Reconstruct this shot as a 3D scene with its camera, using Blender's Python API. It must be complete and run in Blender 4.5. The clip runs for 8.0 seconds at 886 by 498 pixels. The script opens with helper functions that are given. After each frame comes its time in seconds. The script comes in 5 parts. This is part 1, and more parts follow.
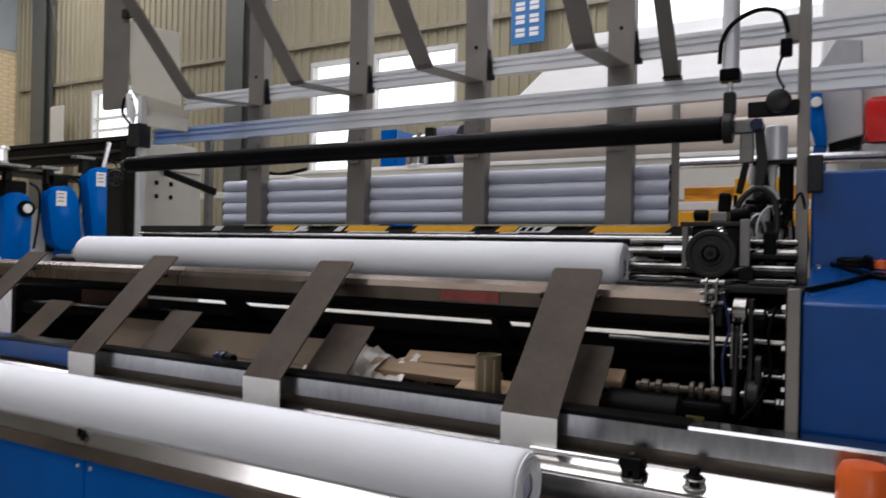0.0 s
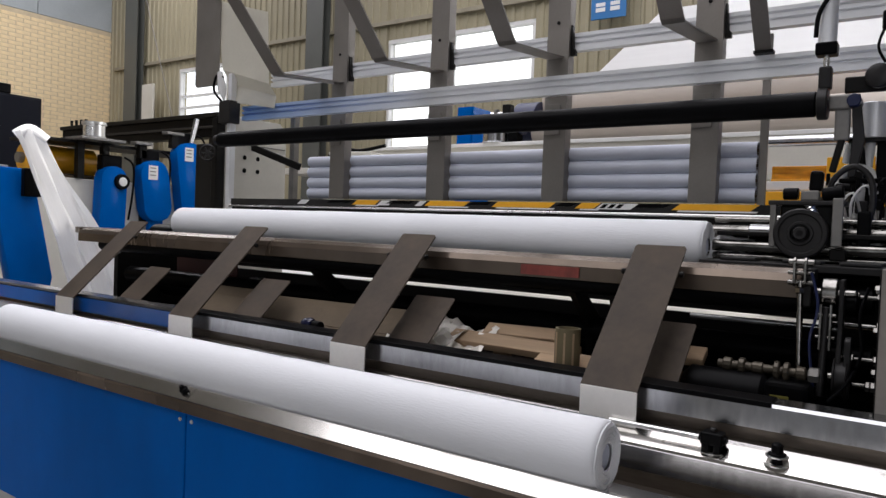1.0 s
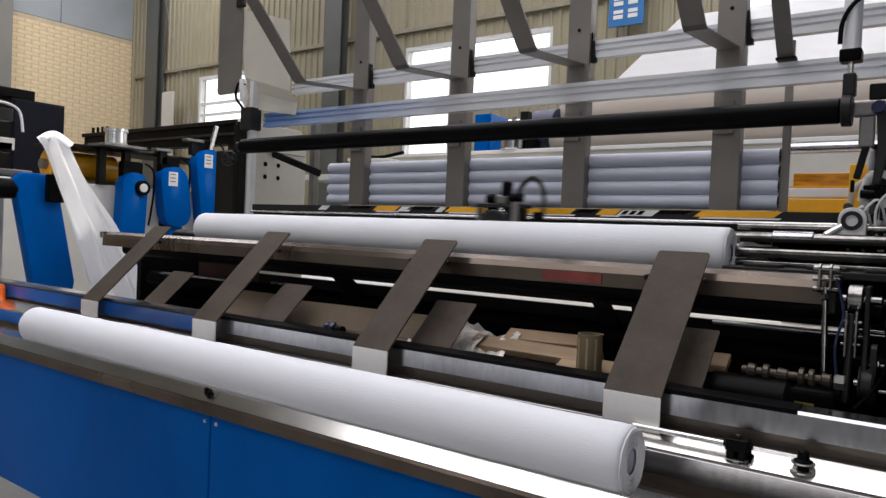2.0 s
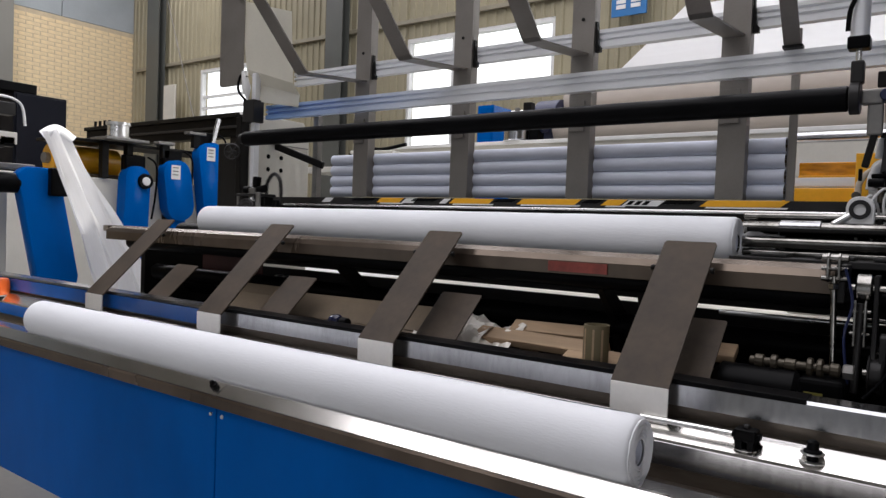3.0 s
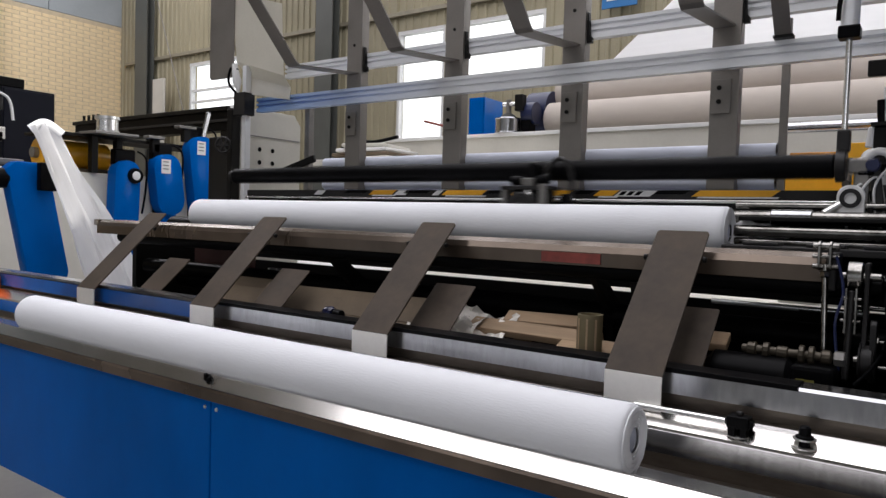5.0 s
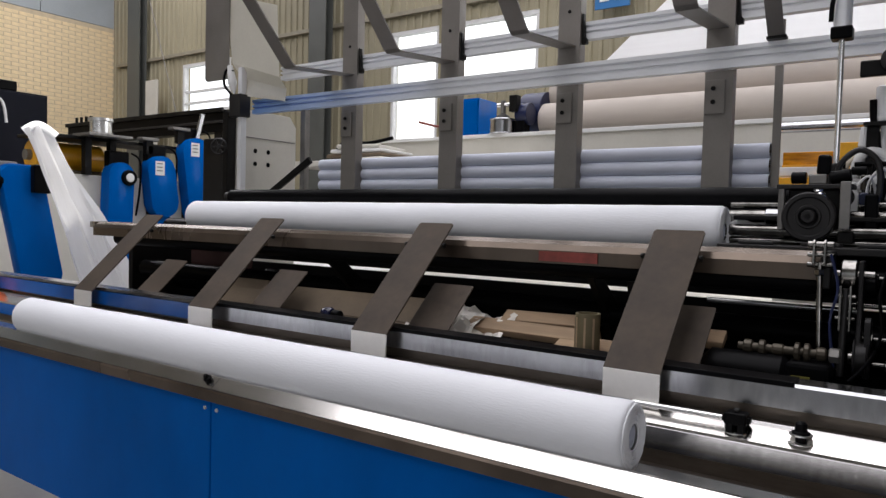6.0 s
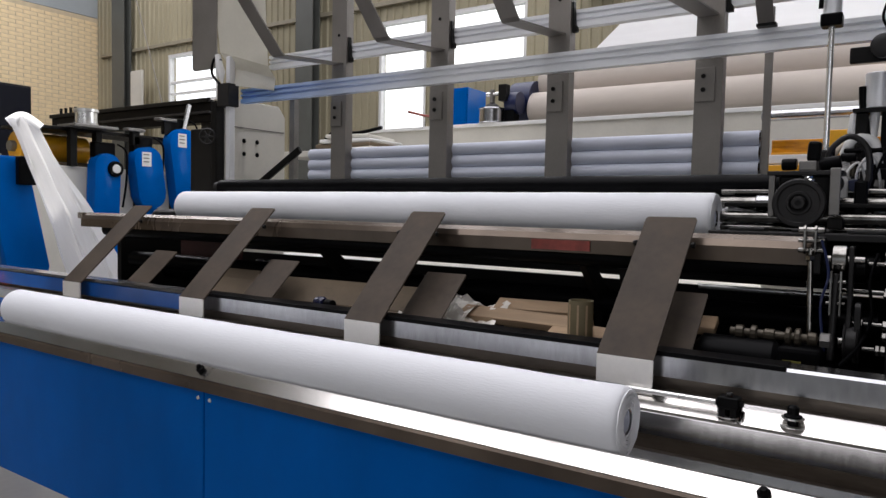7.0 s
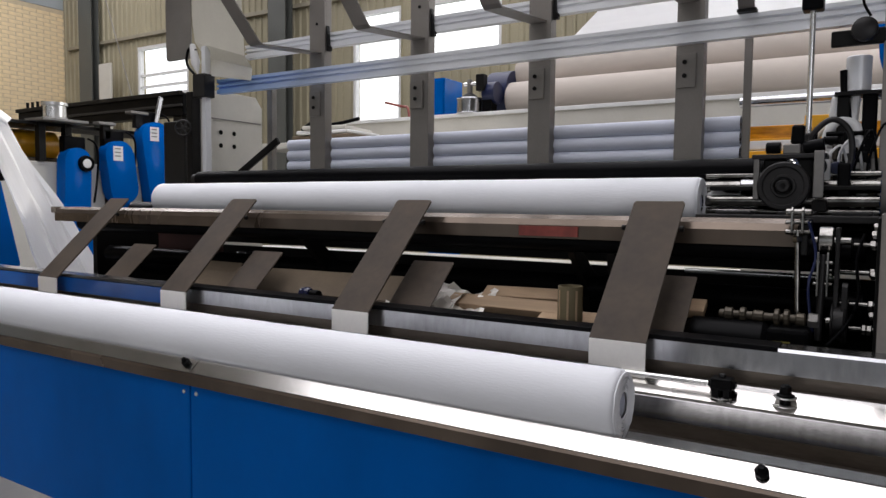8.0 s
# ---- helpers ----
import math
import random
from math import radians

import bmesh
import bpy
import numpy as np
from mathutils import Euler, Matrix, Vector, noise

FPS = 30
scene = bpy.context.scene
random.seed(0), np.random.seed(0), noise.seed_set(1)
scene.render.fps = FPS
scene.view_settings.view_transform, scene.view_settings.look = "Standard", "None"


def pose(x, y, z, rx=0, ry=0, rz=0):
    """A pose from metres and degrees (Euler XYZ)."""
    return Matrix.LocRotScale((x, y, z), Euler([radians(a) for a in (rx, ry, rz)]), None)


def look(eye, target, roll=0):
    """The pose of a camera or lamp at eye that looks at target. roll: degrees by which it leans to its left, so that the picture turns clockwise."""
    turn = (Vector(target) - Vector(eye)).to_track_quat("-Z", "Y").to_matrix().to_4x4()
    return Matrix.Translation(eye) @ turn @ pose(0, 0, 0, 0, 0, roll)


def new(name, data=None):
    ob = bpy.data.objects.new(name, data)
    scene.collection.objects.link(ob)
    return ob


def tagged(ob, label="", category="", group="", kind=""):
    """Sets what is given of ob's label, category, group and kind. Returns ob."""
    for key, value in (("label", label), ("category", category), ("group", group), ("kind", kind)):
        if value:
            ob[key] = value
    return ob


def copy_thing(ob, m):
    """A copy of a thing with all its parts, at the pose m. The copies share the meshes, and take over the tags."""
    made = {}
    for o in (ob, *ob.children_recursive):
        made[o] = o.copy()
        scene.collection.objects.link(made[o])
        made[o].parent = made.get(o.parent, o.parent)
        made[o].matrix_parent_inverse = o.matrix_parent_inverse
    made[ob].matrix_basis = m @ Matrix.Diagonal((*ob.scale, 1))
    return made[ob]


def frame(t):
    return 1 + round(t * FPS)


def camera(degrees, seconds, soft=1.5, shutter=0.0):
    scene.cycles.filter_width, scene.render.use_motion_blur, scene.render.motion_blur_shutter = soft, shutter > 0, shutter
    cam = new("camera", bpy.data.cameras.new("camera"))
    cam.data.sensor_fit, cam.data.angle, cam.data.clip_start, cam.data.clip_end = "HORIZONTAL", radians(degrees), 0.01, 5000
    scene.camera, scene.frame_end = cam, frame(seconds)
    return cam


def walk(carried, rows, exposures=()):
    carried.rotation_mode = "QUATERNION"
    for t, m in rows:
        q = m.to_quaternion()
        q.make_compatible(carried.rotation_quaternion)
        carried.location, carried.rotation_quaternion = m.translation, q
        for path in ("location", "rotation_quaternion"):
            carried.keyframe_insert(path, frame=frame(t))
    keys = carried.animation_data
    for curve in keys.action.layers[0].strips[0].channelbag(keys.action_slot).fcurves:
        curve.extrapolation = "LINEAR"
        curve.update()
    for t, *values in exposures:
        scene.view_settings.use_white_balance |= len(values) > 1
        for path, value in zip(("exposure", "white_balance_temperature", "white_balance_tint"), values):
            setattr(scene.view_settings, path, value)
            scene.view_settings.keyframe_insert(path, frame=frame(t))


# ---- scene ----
cam = camera(64.0, 8.0, 1.4, 0.5)

PATH = [
    (0, (0.509, -1.147, 1.386), (-0.458, 0.604, 1.392), 1.2),
    (0.5, (0.505, -1.169, 1.378), (-0.568, 0.517, 1.313), 1.4),
    (1, (0.508, -1.187, 1.376), (-0.628, 0.457, 1.315), 2.2),
    (1.5, (0.506, -1.199, 1.374), (-0.638, 0.44, 1.331), 2.2),
    (2, (0.501, -1.205, 1.372), (-0.671, 0.415, 1.329), 2.4),
    (3.5, (0.491, -1.201, 1.369), (-0.689, 0.412, 1.298), 2.0),
    (4, (0.492, -1.205, 1.368), (-0.696, 0.403, 1.303), 2.0),
    (4.5, (0.491, -1.202, 1.366), (-0.68, 0.417, 1.285), 1.9),
    (6, (0.488, -1.22, 1.364), (-0.655, 0.419, 1.283), 1.5),
    (6.5, (0.485, -1.224, 1.362), (-0.647, 0.423, 1.276), 1.5),
    (7, (0.48, -1.225, 1.359), (-0.635, 0.431, 1.252), 1.2),
    (7.5, (0.468, -1.223, 1.36), (-0.622, 0.45, 1.237), 0.5),
    (8, (0.451, -1.231, 1.347), (-0.606, 0.463, 1.22), 0.5),
]
walk(cam, [(t, look(eye, target, roll)) for t, eye, target, roll in PATH])

# ---------------------------------------------------------------- light
world = bpy.data.worlds.new("sky")
scene.world = world
world.use_nodes = True
wn = world.node_tree.nodes
sky = wn.new("ShaderNodeTexSky")
sky.sky_type, sky.sun_disc = "NISHITA", False
sky.sun_elevation, sky.sun_rotation = radians(46), radians(113)
wn["Background"].inputs["Strength"].default_value = 0.14
world.node_tree.links.new(sky.outputs["Color"], wn["Background"].inputs["Color"])
sun = new("sun", bpy.data.lights.new("sun", "SUN"))
sun.data.energy, sun.data.angle, sun.data.color = 5.0, radians(0.6), (1, 0.95, 0.88)
sun.matrix_world = look((14, -6, 16), (0, 0, 0))


def daylight_panel(name, eye, target, w, h, watts):
    """An area lamp for daylight, in an opening or added under the roof."""
    lamp = new(name, bpy.data.lights.new(name, "AREA"))
    lamp.data.shape, lamp.data.size, lamp.data.size_y, lamp.data.energy = "RECTANGLE", w, h, watts
    lamp.data.color = (1.0, 0.975, 1.03)
    lamp.matrix_world = look(eye, target)
    return lamp


# fill strips added under the closed roof, fill in an unseen gate, windows
for sx, sy, wide, long, watts in ((-10.2, 3.4, 1.0, 5.2, 265), (-4.75, 0.6, 1.7, 11.0, 225), (-3.17, 0.6, 0.8, 11.0, 110), (-0.9, 0.6, 3.0, 11.0, 390)):
    daylight_panel("overhead_fill_lamp", (sx, sy, 6.9), (sx, sy + 0.01, 0), wide, long, watts)
daylight_panel("gate_fill_lamp", (3.5, -7.8, 1.9), (1.5, 0, 1.6), 2.4, 3.4, 80)
daylight_panel("window_lamp", (1.3, 6.5, 3.6), (1.3, 0, 2.4), 5.2, 1.6, 90)
scene.view_settings.exposure = -0.36


# ---------------------------------------------------------------- materials
def mat(name, base, rough=0.5, metal=0.0, vary=0.12, size=6.0, bump=0.02, fine=90.0, spec=0.5, stretch=(1, 1, 1), dark_tone=None):
    """A node material: two scales of variation in colour, gloss and relief."""
    m = bpy.data.materials.new(name)
    m.use_nodes = True
    nt = m.node_tree
    n, l = nt.nodes, nt.links
    b = n["Principled BSDF"]
    b.inputs["Metallic"].default_value = metal
    b.inputs["Specular IOR Level"].default_value = spec
    tc, mp = n.new("ShaderNodeTexCoord"), n.new("ShaderNodeMapping")
    mp.inputs["Scale"].default_value = stretch
    l.new(tc.outputs["Object"], mp.inputs["Vector"])
    big, small = n.new("ShaderNodeTexNoise"), n.new("ShaderNodeTexNoise")
    big.inputs["Scale"].default_value, big.inputs["Detail"].default_value = size, 6
    small.inputs["Scale"].default_value, small.inputs["Detail"].default_value = fine, 4
    for q in (big, small):
        l.new(mp.outputs["Vector"], q.inputs["Vector"])
    mixf = n.new("ShaderNodeMath")
    mixf.operation = "MULTIPLY_ADD"
    mixf.inputs[1].default_value, mixf.inputs[2].default_value = 0.35, 0.0
    l.new(small.outputs["Fac"], mixf.inputs[0])
    add = n.new("ShaderNodeMath")
    add.operation = "ADD"
    l.new(mixf.outputs[0], add.inputs[0])
    l.new(big.outputs["Fac"], add.inputs[1])
    ramp = n.new("ShaderNodeValToRGB")
    lo = tuple(max(0.0, c * (1 - vary)) for c in (dark_tone or base))
    hi = tuple(min(1.0, c * (1 + vary)) for c in base)
    ramp.color_ramp.elements[0].color, ramp.color_ramp.elements[1].color = (*lo, 1), (*hi, 1)
    ramp.color_ramp.elements[0].position, ramp.color_ramp.elements[1].position = 0.42, 0.9
    l.new(add.outputs[0], ramp.inputs["Fac"])
    l.new(ramp.outputs["Color"], b.inputs["Base Color"])
    rr = n.new("ShaderNodeMapRange")
    rr.inputs["From Min"].default_value, rr.inputs["From Max"].default_value = 0.35, 0.95
    rr.inputs["To Min"].default_value, rr.inputs["To Max"].default_value = rough * 0.8, min(1.0, rough * 1.25)
    l.new(add.outputs[0], rr.inputs["Value"])
    l.new(rr.outputs["Result"], b.inputs["Roughness"])
    bp = n.new("ShaderNodeBump")
    bp.inputs["Strength"].default_value, bp.inputs["Distance"].default_value = min(1.0, bump * 10), 0.001
    l.new(add.outputs[0], bp.inputs["Height"])
    l.new(bp.outputs["Normal"], b.inputs["Normal"])
    return m


# darker patches along x imitate dark reflections in the polished steel
STEEL = mat("polished_stainless", (0.54, 0.55, 0.57), 0.20, 1.0, 0.06, 2.6, 0.003, 90, stretch=(1.2, 0.3, 0.3), dark_tone=(0.30, 0.30, 0.31))
# brown blotches stand for dark surroundings mirrored in the cradle and nosing
STEEL_DULL = mat("stainless_with_brown_reflections", (0.165, 0.128, 0.098), 0.24, 0.6, 0.10, 3, 0.0005, 8, stretch=(1.6, 0.5, 0.5), dark_tone=(0.09, 0.070, 0.054))
STRAP = mat("brown_grey_strip_steel", (0.25, 0.23, 0.21), 0.42, 0.45, 0.12, 8, 0.012, 140)
# slat sheet: dark warm reflections put into a brown base colour
SLAT = mat("brown_reflection_sheet", (0.078, 0.060, 0.045), 0.50, 0.0, 0.22, 7, 0.012, 60, spec=0.14, dark_tone=(0.056, 0.043, 0.033))
# bent-down slat face: its bright reflection put into a paler colour
TAB = mat("bright_slat_fold", (0.86, 0.84, 0.80), 0.42, 0.6, 0.06, 10, 0.02, 150)
PLATE = mat("satin_stainless_tray", (0.80, 0.785, 0.76), 0.17, 1.0, 0.06, 3, 0.003, 160, stretch=(0.9, 3, 3), dark_tone=(0.56, 0.54, 0.51))
# recess steel: groove shade and brown reflections put into its colour
RECESS = mat("shade_brown_channel", (0.17, 0.145, 0.12), 0.35, 0.7, 0.15, 4, 0.006, 80, stretch=(0.5, 3, 3), dark_tone=(0.11, 0.092, 0.075))
ALU = mat("extruded_aluminium", (0.86, 0.87, 0.89), 0.42, 0.35, 0.05, 5, 0.008, 200, stretch=(0.2, 3, 3))
CHROME = mat("chromed_shaft", (0.90, 0.90, 0.89), 0.26, 0.9, 0.05, 3, 0.0003, 8)
BLUE = mat("blue_gloss_paint", (0.0, 0.100, 0.41), 0.14, 0.0, 0.16, 2.2, 0.06, 5, spec=0.05, stretch=(1.6, 1, 0.7))
BLUE_DARK = mat("deep_blue_paint", (0.002, 0.066, 0.28), 0.20, 0.0, 0.15, 3, 0.012, 12, spec=0.4)
BLACK = mat("black_roller_rubber", (0.004, 0.004, 0.0045), 0.33, 0.0, 0.3, 6, 0.006, 60, spec=0.055)
# near-black iron; inside the machine the colour also carries the cavity's shade
DARK = mat("near_black_iron", (0.006, 0.0055, 0.005), 0.45, 0.0, 0.35, 12, 0.03, 90, spec=0.18)
DARK2 = mat("dark_painted_casting", (0.019, 0.018, 0.018), 0.42, 0.0, 0.3, 14, 0.04, 110, spec=0.3)
OILED = mat("oily_bright_steel", (0.34, 0.33, 0.31), 0.22, 1.0, 0.15, 20, 0.004, 90, dark_tone=(0.10, 0.095, 0.085))
BRONZE = mat("oiled_bronze", (0.075, 0.063, 0.046), 0.4, 0.5, 0.3, 20, 0.03, 110)
# blue tint fading along x: a reflection painted into the aluminium's colour
BLUE_REFLECTION = mat("aluminium_with_fading_blue_reflection", (0.86, 0.87, 0.89), 0.36, 0.4, 0.05, 5, 0.008, 200, stretch=(0.2, 3, 3))
_n, _l = BLUE_REFLECTION.node_tree.nodes, BLUE_REFLECTION.node_tree.links
_tc, _sx, _mr, _mc = _n.new("ShaderNodeTexCoord"), _n.new("ShaderNodeSeparateXYZ"), _n.new("ShaderNodeMapRange"), _n.new("ShaderNodeMix")
_l.new(_tc.outputs["Object"], _sx.inputs[0])
_mr.inputs["From Min"].default_value, _mr.inputs["From Max"].default_value = -2.0, -1.0
_l.new(_sx.outputs["X"], _mr.inputs["Value"])
_mc.data_type, _mc.blend_type = "RGBA", "MULTIPLY"
_fade = _n.new("ShaderNodeMapRange")
_fade.inputs["To Min"].default_value, _fade.inputs["To Max"].default_value = 1.0, 0.0
_l.new(_mr.outputs["Result"], _fade.inputs["Value"])
_l.new(_fade.outputs["Result"], _mc.inputs["Factor"])
_b = _n["Principled BSDF"]
_l.new(_b.inputs["Base Color"].links[0].from_socket, _mc.inputs["A"])
_mc.inputs["B"].default_value = (0.30, 0.50, 0.92, 1)
_l.new(_mc.outputs["Result"], _b.inputs["Base Color"])
NAVY = mat("navy_motor_paint", (0.008, 0.014, 0.06), 0.35, 0.0, 0.2, 10, 0.02, 100)
GREY = mat("grey_cast_metal", (0.22, 0.212, 0.20), 0.45, 0.6, 0.2, 12, 0.03, 110)
PAPER = mat("white_tissue_paper", (0.88, 0.895, 0.93), 0.9, 0.0, 0.035, 9, 0.09, 160, spec=0.12, stretch=(0.45, 1.6, 1.6))
PAPER_END = mat("tissue_roll_end", (0.86, 0.87, 0.90), 0.95, 0.0, 0.05, 25, 0.06, 260, spec=0.1)
CORE = mat("pale_cardboard_core", (0.70, 0.73, 0.83), 0.75, 0.0, 0.04, 10, 0.03, 200, spec=0.2)
CARD = mat("brown_cardboard", (0.15, 0.115, 0.078), 0.75, 0.0, 0.25, 6, 0.04, 120, spec=0.3)
WOOD = mat("raw_pine_board", (0.40, 0.28, 0.175), 0.7, 0.0, 0.25, 5, 0.04, 80, stretch=(0.2, 4, 4))
CREAM = mat("cream_enamel", (0.62, 0.60, 0.54), 0.4, 0.0, 0.07, 4, 0.02, 90)
WALLM = mat("cream_sheet_cladding", (0.34, 0.305, 0.205), 0.5, 0.0, 0.12, 1.3, 0.02, 40)
PLAIN = mat("painted_wall", (0.24, 0.235, 0.21), 0.8, 0.0, 0.1, 1.2, 0.03, 40)
BRICK = mat("pale_yellow_brick", (0.86, 0.70, 0.44), 0.8, 0.0, 0.10, 7, 0.06, 60)
MORTAR = mat("grey_mortar", (0.64, 0.53, 0.36), 0.9, 0.0, 0.10, 8, 0.06, 60)
CONC = mat("polished_concrete", (0.22, 0.215, 0.205), 0.3, 0.0, 0.2, 1.1, 0.03, 30)
ROOFM = mat("grey_roof_sheet", (0.28, 0.27, 0.25), 0.5, 0.0, 0.1, 1.0, 0.02, 30)
COLM = mat("grey_painted_steel_column", (0.10, 0.105, 0.095), 0.5, 0.0, 0.15, 3, 0.02, 60)
YELLOW = mat("amber_yellow_paint", (0.90, 0.44, 0.015), 0.35, 0.0, 0.1, 5, 0.02, 80)
ORANGE = mat("orange_plastic", (0.75, 0.13, 0.02), 0.35, 0.0, 0.1, 8, 0.02, 100)
RED = mat("faded_red_label", (0.24, 0.05, 0.038), 0.5, 0.0, 0.3, 25, 0.02, 100)
RED_GLOSS = mat("red_lens_plastic", (0.6, 0.015, 0.015), 0.2, 0.0, 0.1, 10, 0.01, 100)
WHITEP = mat("white_plastic", (0.8, 0.8, 0.79), 0.4, 0.0, 0.05, 8, 0.015, 120)
JUMBO = mat("parent_reel_tissue", (0.56, 0.505, 0.455), 0.9, 0.0, 0.06, 5, 0.05, 150, spec=0.1, stretch=(0.3, 2, 2))
AMBER = mat("amber_acrylic_guard", (0.72, 0.30, 0.008), 0.12, 0.0, 0.3, 7, 0.02, 30, stretch=(1, 1, 4), dark_tone=(0.36, 0.12, 0.004))
DARK_RED = mat("dark_red_oxide_paint", (0.028, 0.006, 0.005), 0.5, 0.0, 0.25, 9, 0.02, 60)
SIGN = mat("sign_blue", (0.02, 0.16, 0.42), 0.4, 0.0, 0.06, 6, 0.01, 90)
FRAMEM = mat("white_window_frame", (0.75, 0.75, 0.74), 0.45, 0.0, 0.05, 6, 0.015, 90)

GLASS = bpy.data.materials.new("window_glass")
GLASS.use_nodes = True
DAY = bpy.data.materials.new("hazy_daylight")
DAY.use_nodes = True
_d = DAY.node_tree.nodes["Principled BSDF"]
_d.inputs["Base Color"].default_value = (0.9, 0.93, 0.96, 1)
_d.inputs["Emission Color"].default_value, _d.inputs["Emission Strength"].default_value = (0.96, 0.98, 1, 1), 2.2
# weak glow for the added backdrop that fills from behind the camera
YARD = bpy.data.materials.new("yard_fill_glow")
YARD.use_nodes = True
_y = YARD.node_tree.nodes["Principled BSDF"]
_y.inputs["Base Color"].default_value = (0.6, 0.62, 0.64, 1)
_y.inputs["Emission Color"].default_value, _y.inputs["Emission Strength"].default_value = (0.93, 0.96, 1, 1), 0.42
_g = GLASS.node_tree.nodes["Principled BSDF"]
_g.inputs["Transmission Weight"].default_value, _g.inputs["Roughness"].default_value, _g.inputs["IOR"].default_value = 1.0, 0.05, 1.02

FILM = bpy.data.materials.new("thin_tissue_web")
FILM.use_nodes = True
_f = FILM.node_tree.nodes
_p = _f["Principled BSDF"]
_p.inputs["Base Color"].default_value, _p.inputs["Roughness"].default_value = (0.97, 0.97, 0.98, 1), 0.8
_tr, _mx, _nz = _f.new("ShaderNodeBsdfTransparent"), _f.new("ShaderNodeMixShader"), _f.new("ShaderNodeTexNoise")
_tl, _m2 = _f.new("ShaderNodeBsdfTranslucent"), _f.new("ShaderNodeMixShader")
_tl.inputs["Color"].default_value = (0.97, 0.97, 0.98, 1)
_nz.inputs["Scale"].default_value = 9.0
_rg = _f.new("ShaderNodeMapRange")
_rg.inputs["To Min"].default_value, _rg.inputs["To Max"].default_value = 0.9, 1.0
_L = FILM.node_tree.links
_L.new(_nz.outputs["Fac"], _rg.inputs["Value"])
_L.new(_rg.outputs["Result"], _mx.inputs["Fac"])
_m2.inputs["Fac"].default_value = 0.45
_L.new(_p.outputs[0], _m2.inputs[1]), _L.new(_tl.outputs[0], _m2.inputs[2])
_L.new(_tr.outputs[0], _mx.inputs[1]), _L.new(_m2.outputs[0], _mx.inputs[2])
_L.new(_mx.outputs[0], _f["Material Output"].inputs["Surface"])


# ---------------------------------------------------------------- mesh helpers
def part(name, bm, material, parent=None, label="", smooth=False):
    """Links a bmesh as one mesh object under a thing or a part."""
    me = bpy.data.meshes.new(name)
    bmesh.ops.recalc_face_normals(bm, faces=bm.faces)
    bm.to_mesh(me)
    bm.free()
    me.materials.append(material)
    if smooth:
        me.polygons.foreach_set("use_smooth", [True] * len(me.polygons))
        me.set_sharp_from_angle(angle=radians(40))
    ob = new(name, me)
    if parent is not None:
        ob.parent = parent
    if label:
        tagged(ob, label)
    return ob


def thing(name, label, category, group="", kind="", at=(0, 0, 0)):
    ob = new(name)
    ob.location = at
    return tagged(ob, label, category, group, kind)


def box(x0, x1, y0, y1, z0, z1, bevel=0.0, bm=None, m=None):
    """A block, bevelled, added to bm."""
    tmp = bmesh.new()
    bmesh.ops.create_cube(tmp, size=1)
    bmesh.ops.scale(tmp, vec=(abs(x1 - x0), abs(y1 - y0), abs(z1 - z0)), verts=tmp.verts)
    bmesh.ops.translate(tmp, vec=((x0 + x1) / 2, (y0 + y1) / 2, (z0 + z1) / 2), verts=tmp.verts)
    if bevel:
        bmesh.ops.bevel(tmp, geom=tmp.edges[:], offset=bevel, segments=2, affect="EDGES", profile=0.5)
    if m is not None:
        bmesh.ops.transform(tmp, matrix=m, verts=tmp.verts)
    return join(tmp, bm)


def join(tmp, bm):
    if bm is None:
        return tmp
    me = bpy.data.meshes.new("tmp")
    tmp.to_mesh(me)
    tmp.free()
    bm.from_mesh(me)
    bpy.data.meshes.remove(me)
    return bm


def lathe(profile, p0, axis, seg=24, bm=None):
    """A turned body: (distance along the axis, radius) from p0 along axis."""
    tmp = bmesh.new()
    rings = []
    for d, r in profile:
        rings.append([tmp.verts.new((r * math.cos(2 * math.pi * i / seg), r * math.sin(2 * math.pi * i / seg), d)) for i in range(seg)] if r > 1e-6 else [tmp.verts.new((0, 0, d))])
    for a, b in zip(rings, rings[1:]):
        for i in range(seg):
            j = (i + 1) % seg
            vs = [a[i % len(a)], a[j % len(a)], b[j % len(b)], b[i % len(b)]]
            vs = list(dict.fromkeys(vs))
            if len(vs) > 2:
                tmp.faces.new(vs)
    q = Vector(axis).to_track_quat("Z", "Y").to_matrix().to_4x4()
    bmesh.ops.transform(tmp, matrix=Matrix.Translation(p0) @ q, verts=tmp.verts)
    return join(tmp, bm)


def rod(p0, p1, r, seg=20, bm=None, chamfer=0.0):
    d = Vector(p1) - Vector(p0)
    n = d.length
    c = chamfer or min(0.002, r * 0.2)
    return lathe([(0, 0), (0, r - c), (c, r), (n - c, r), (n, r - c), (n, 0)], p0, d, seg, bm)


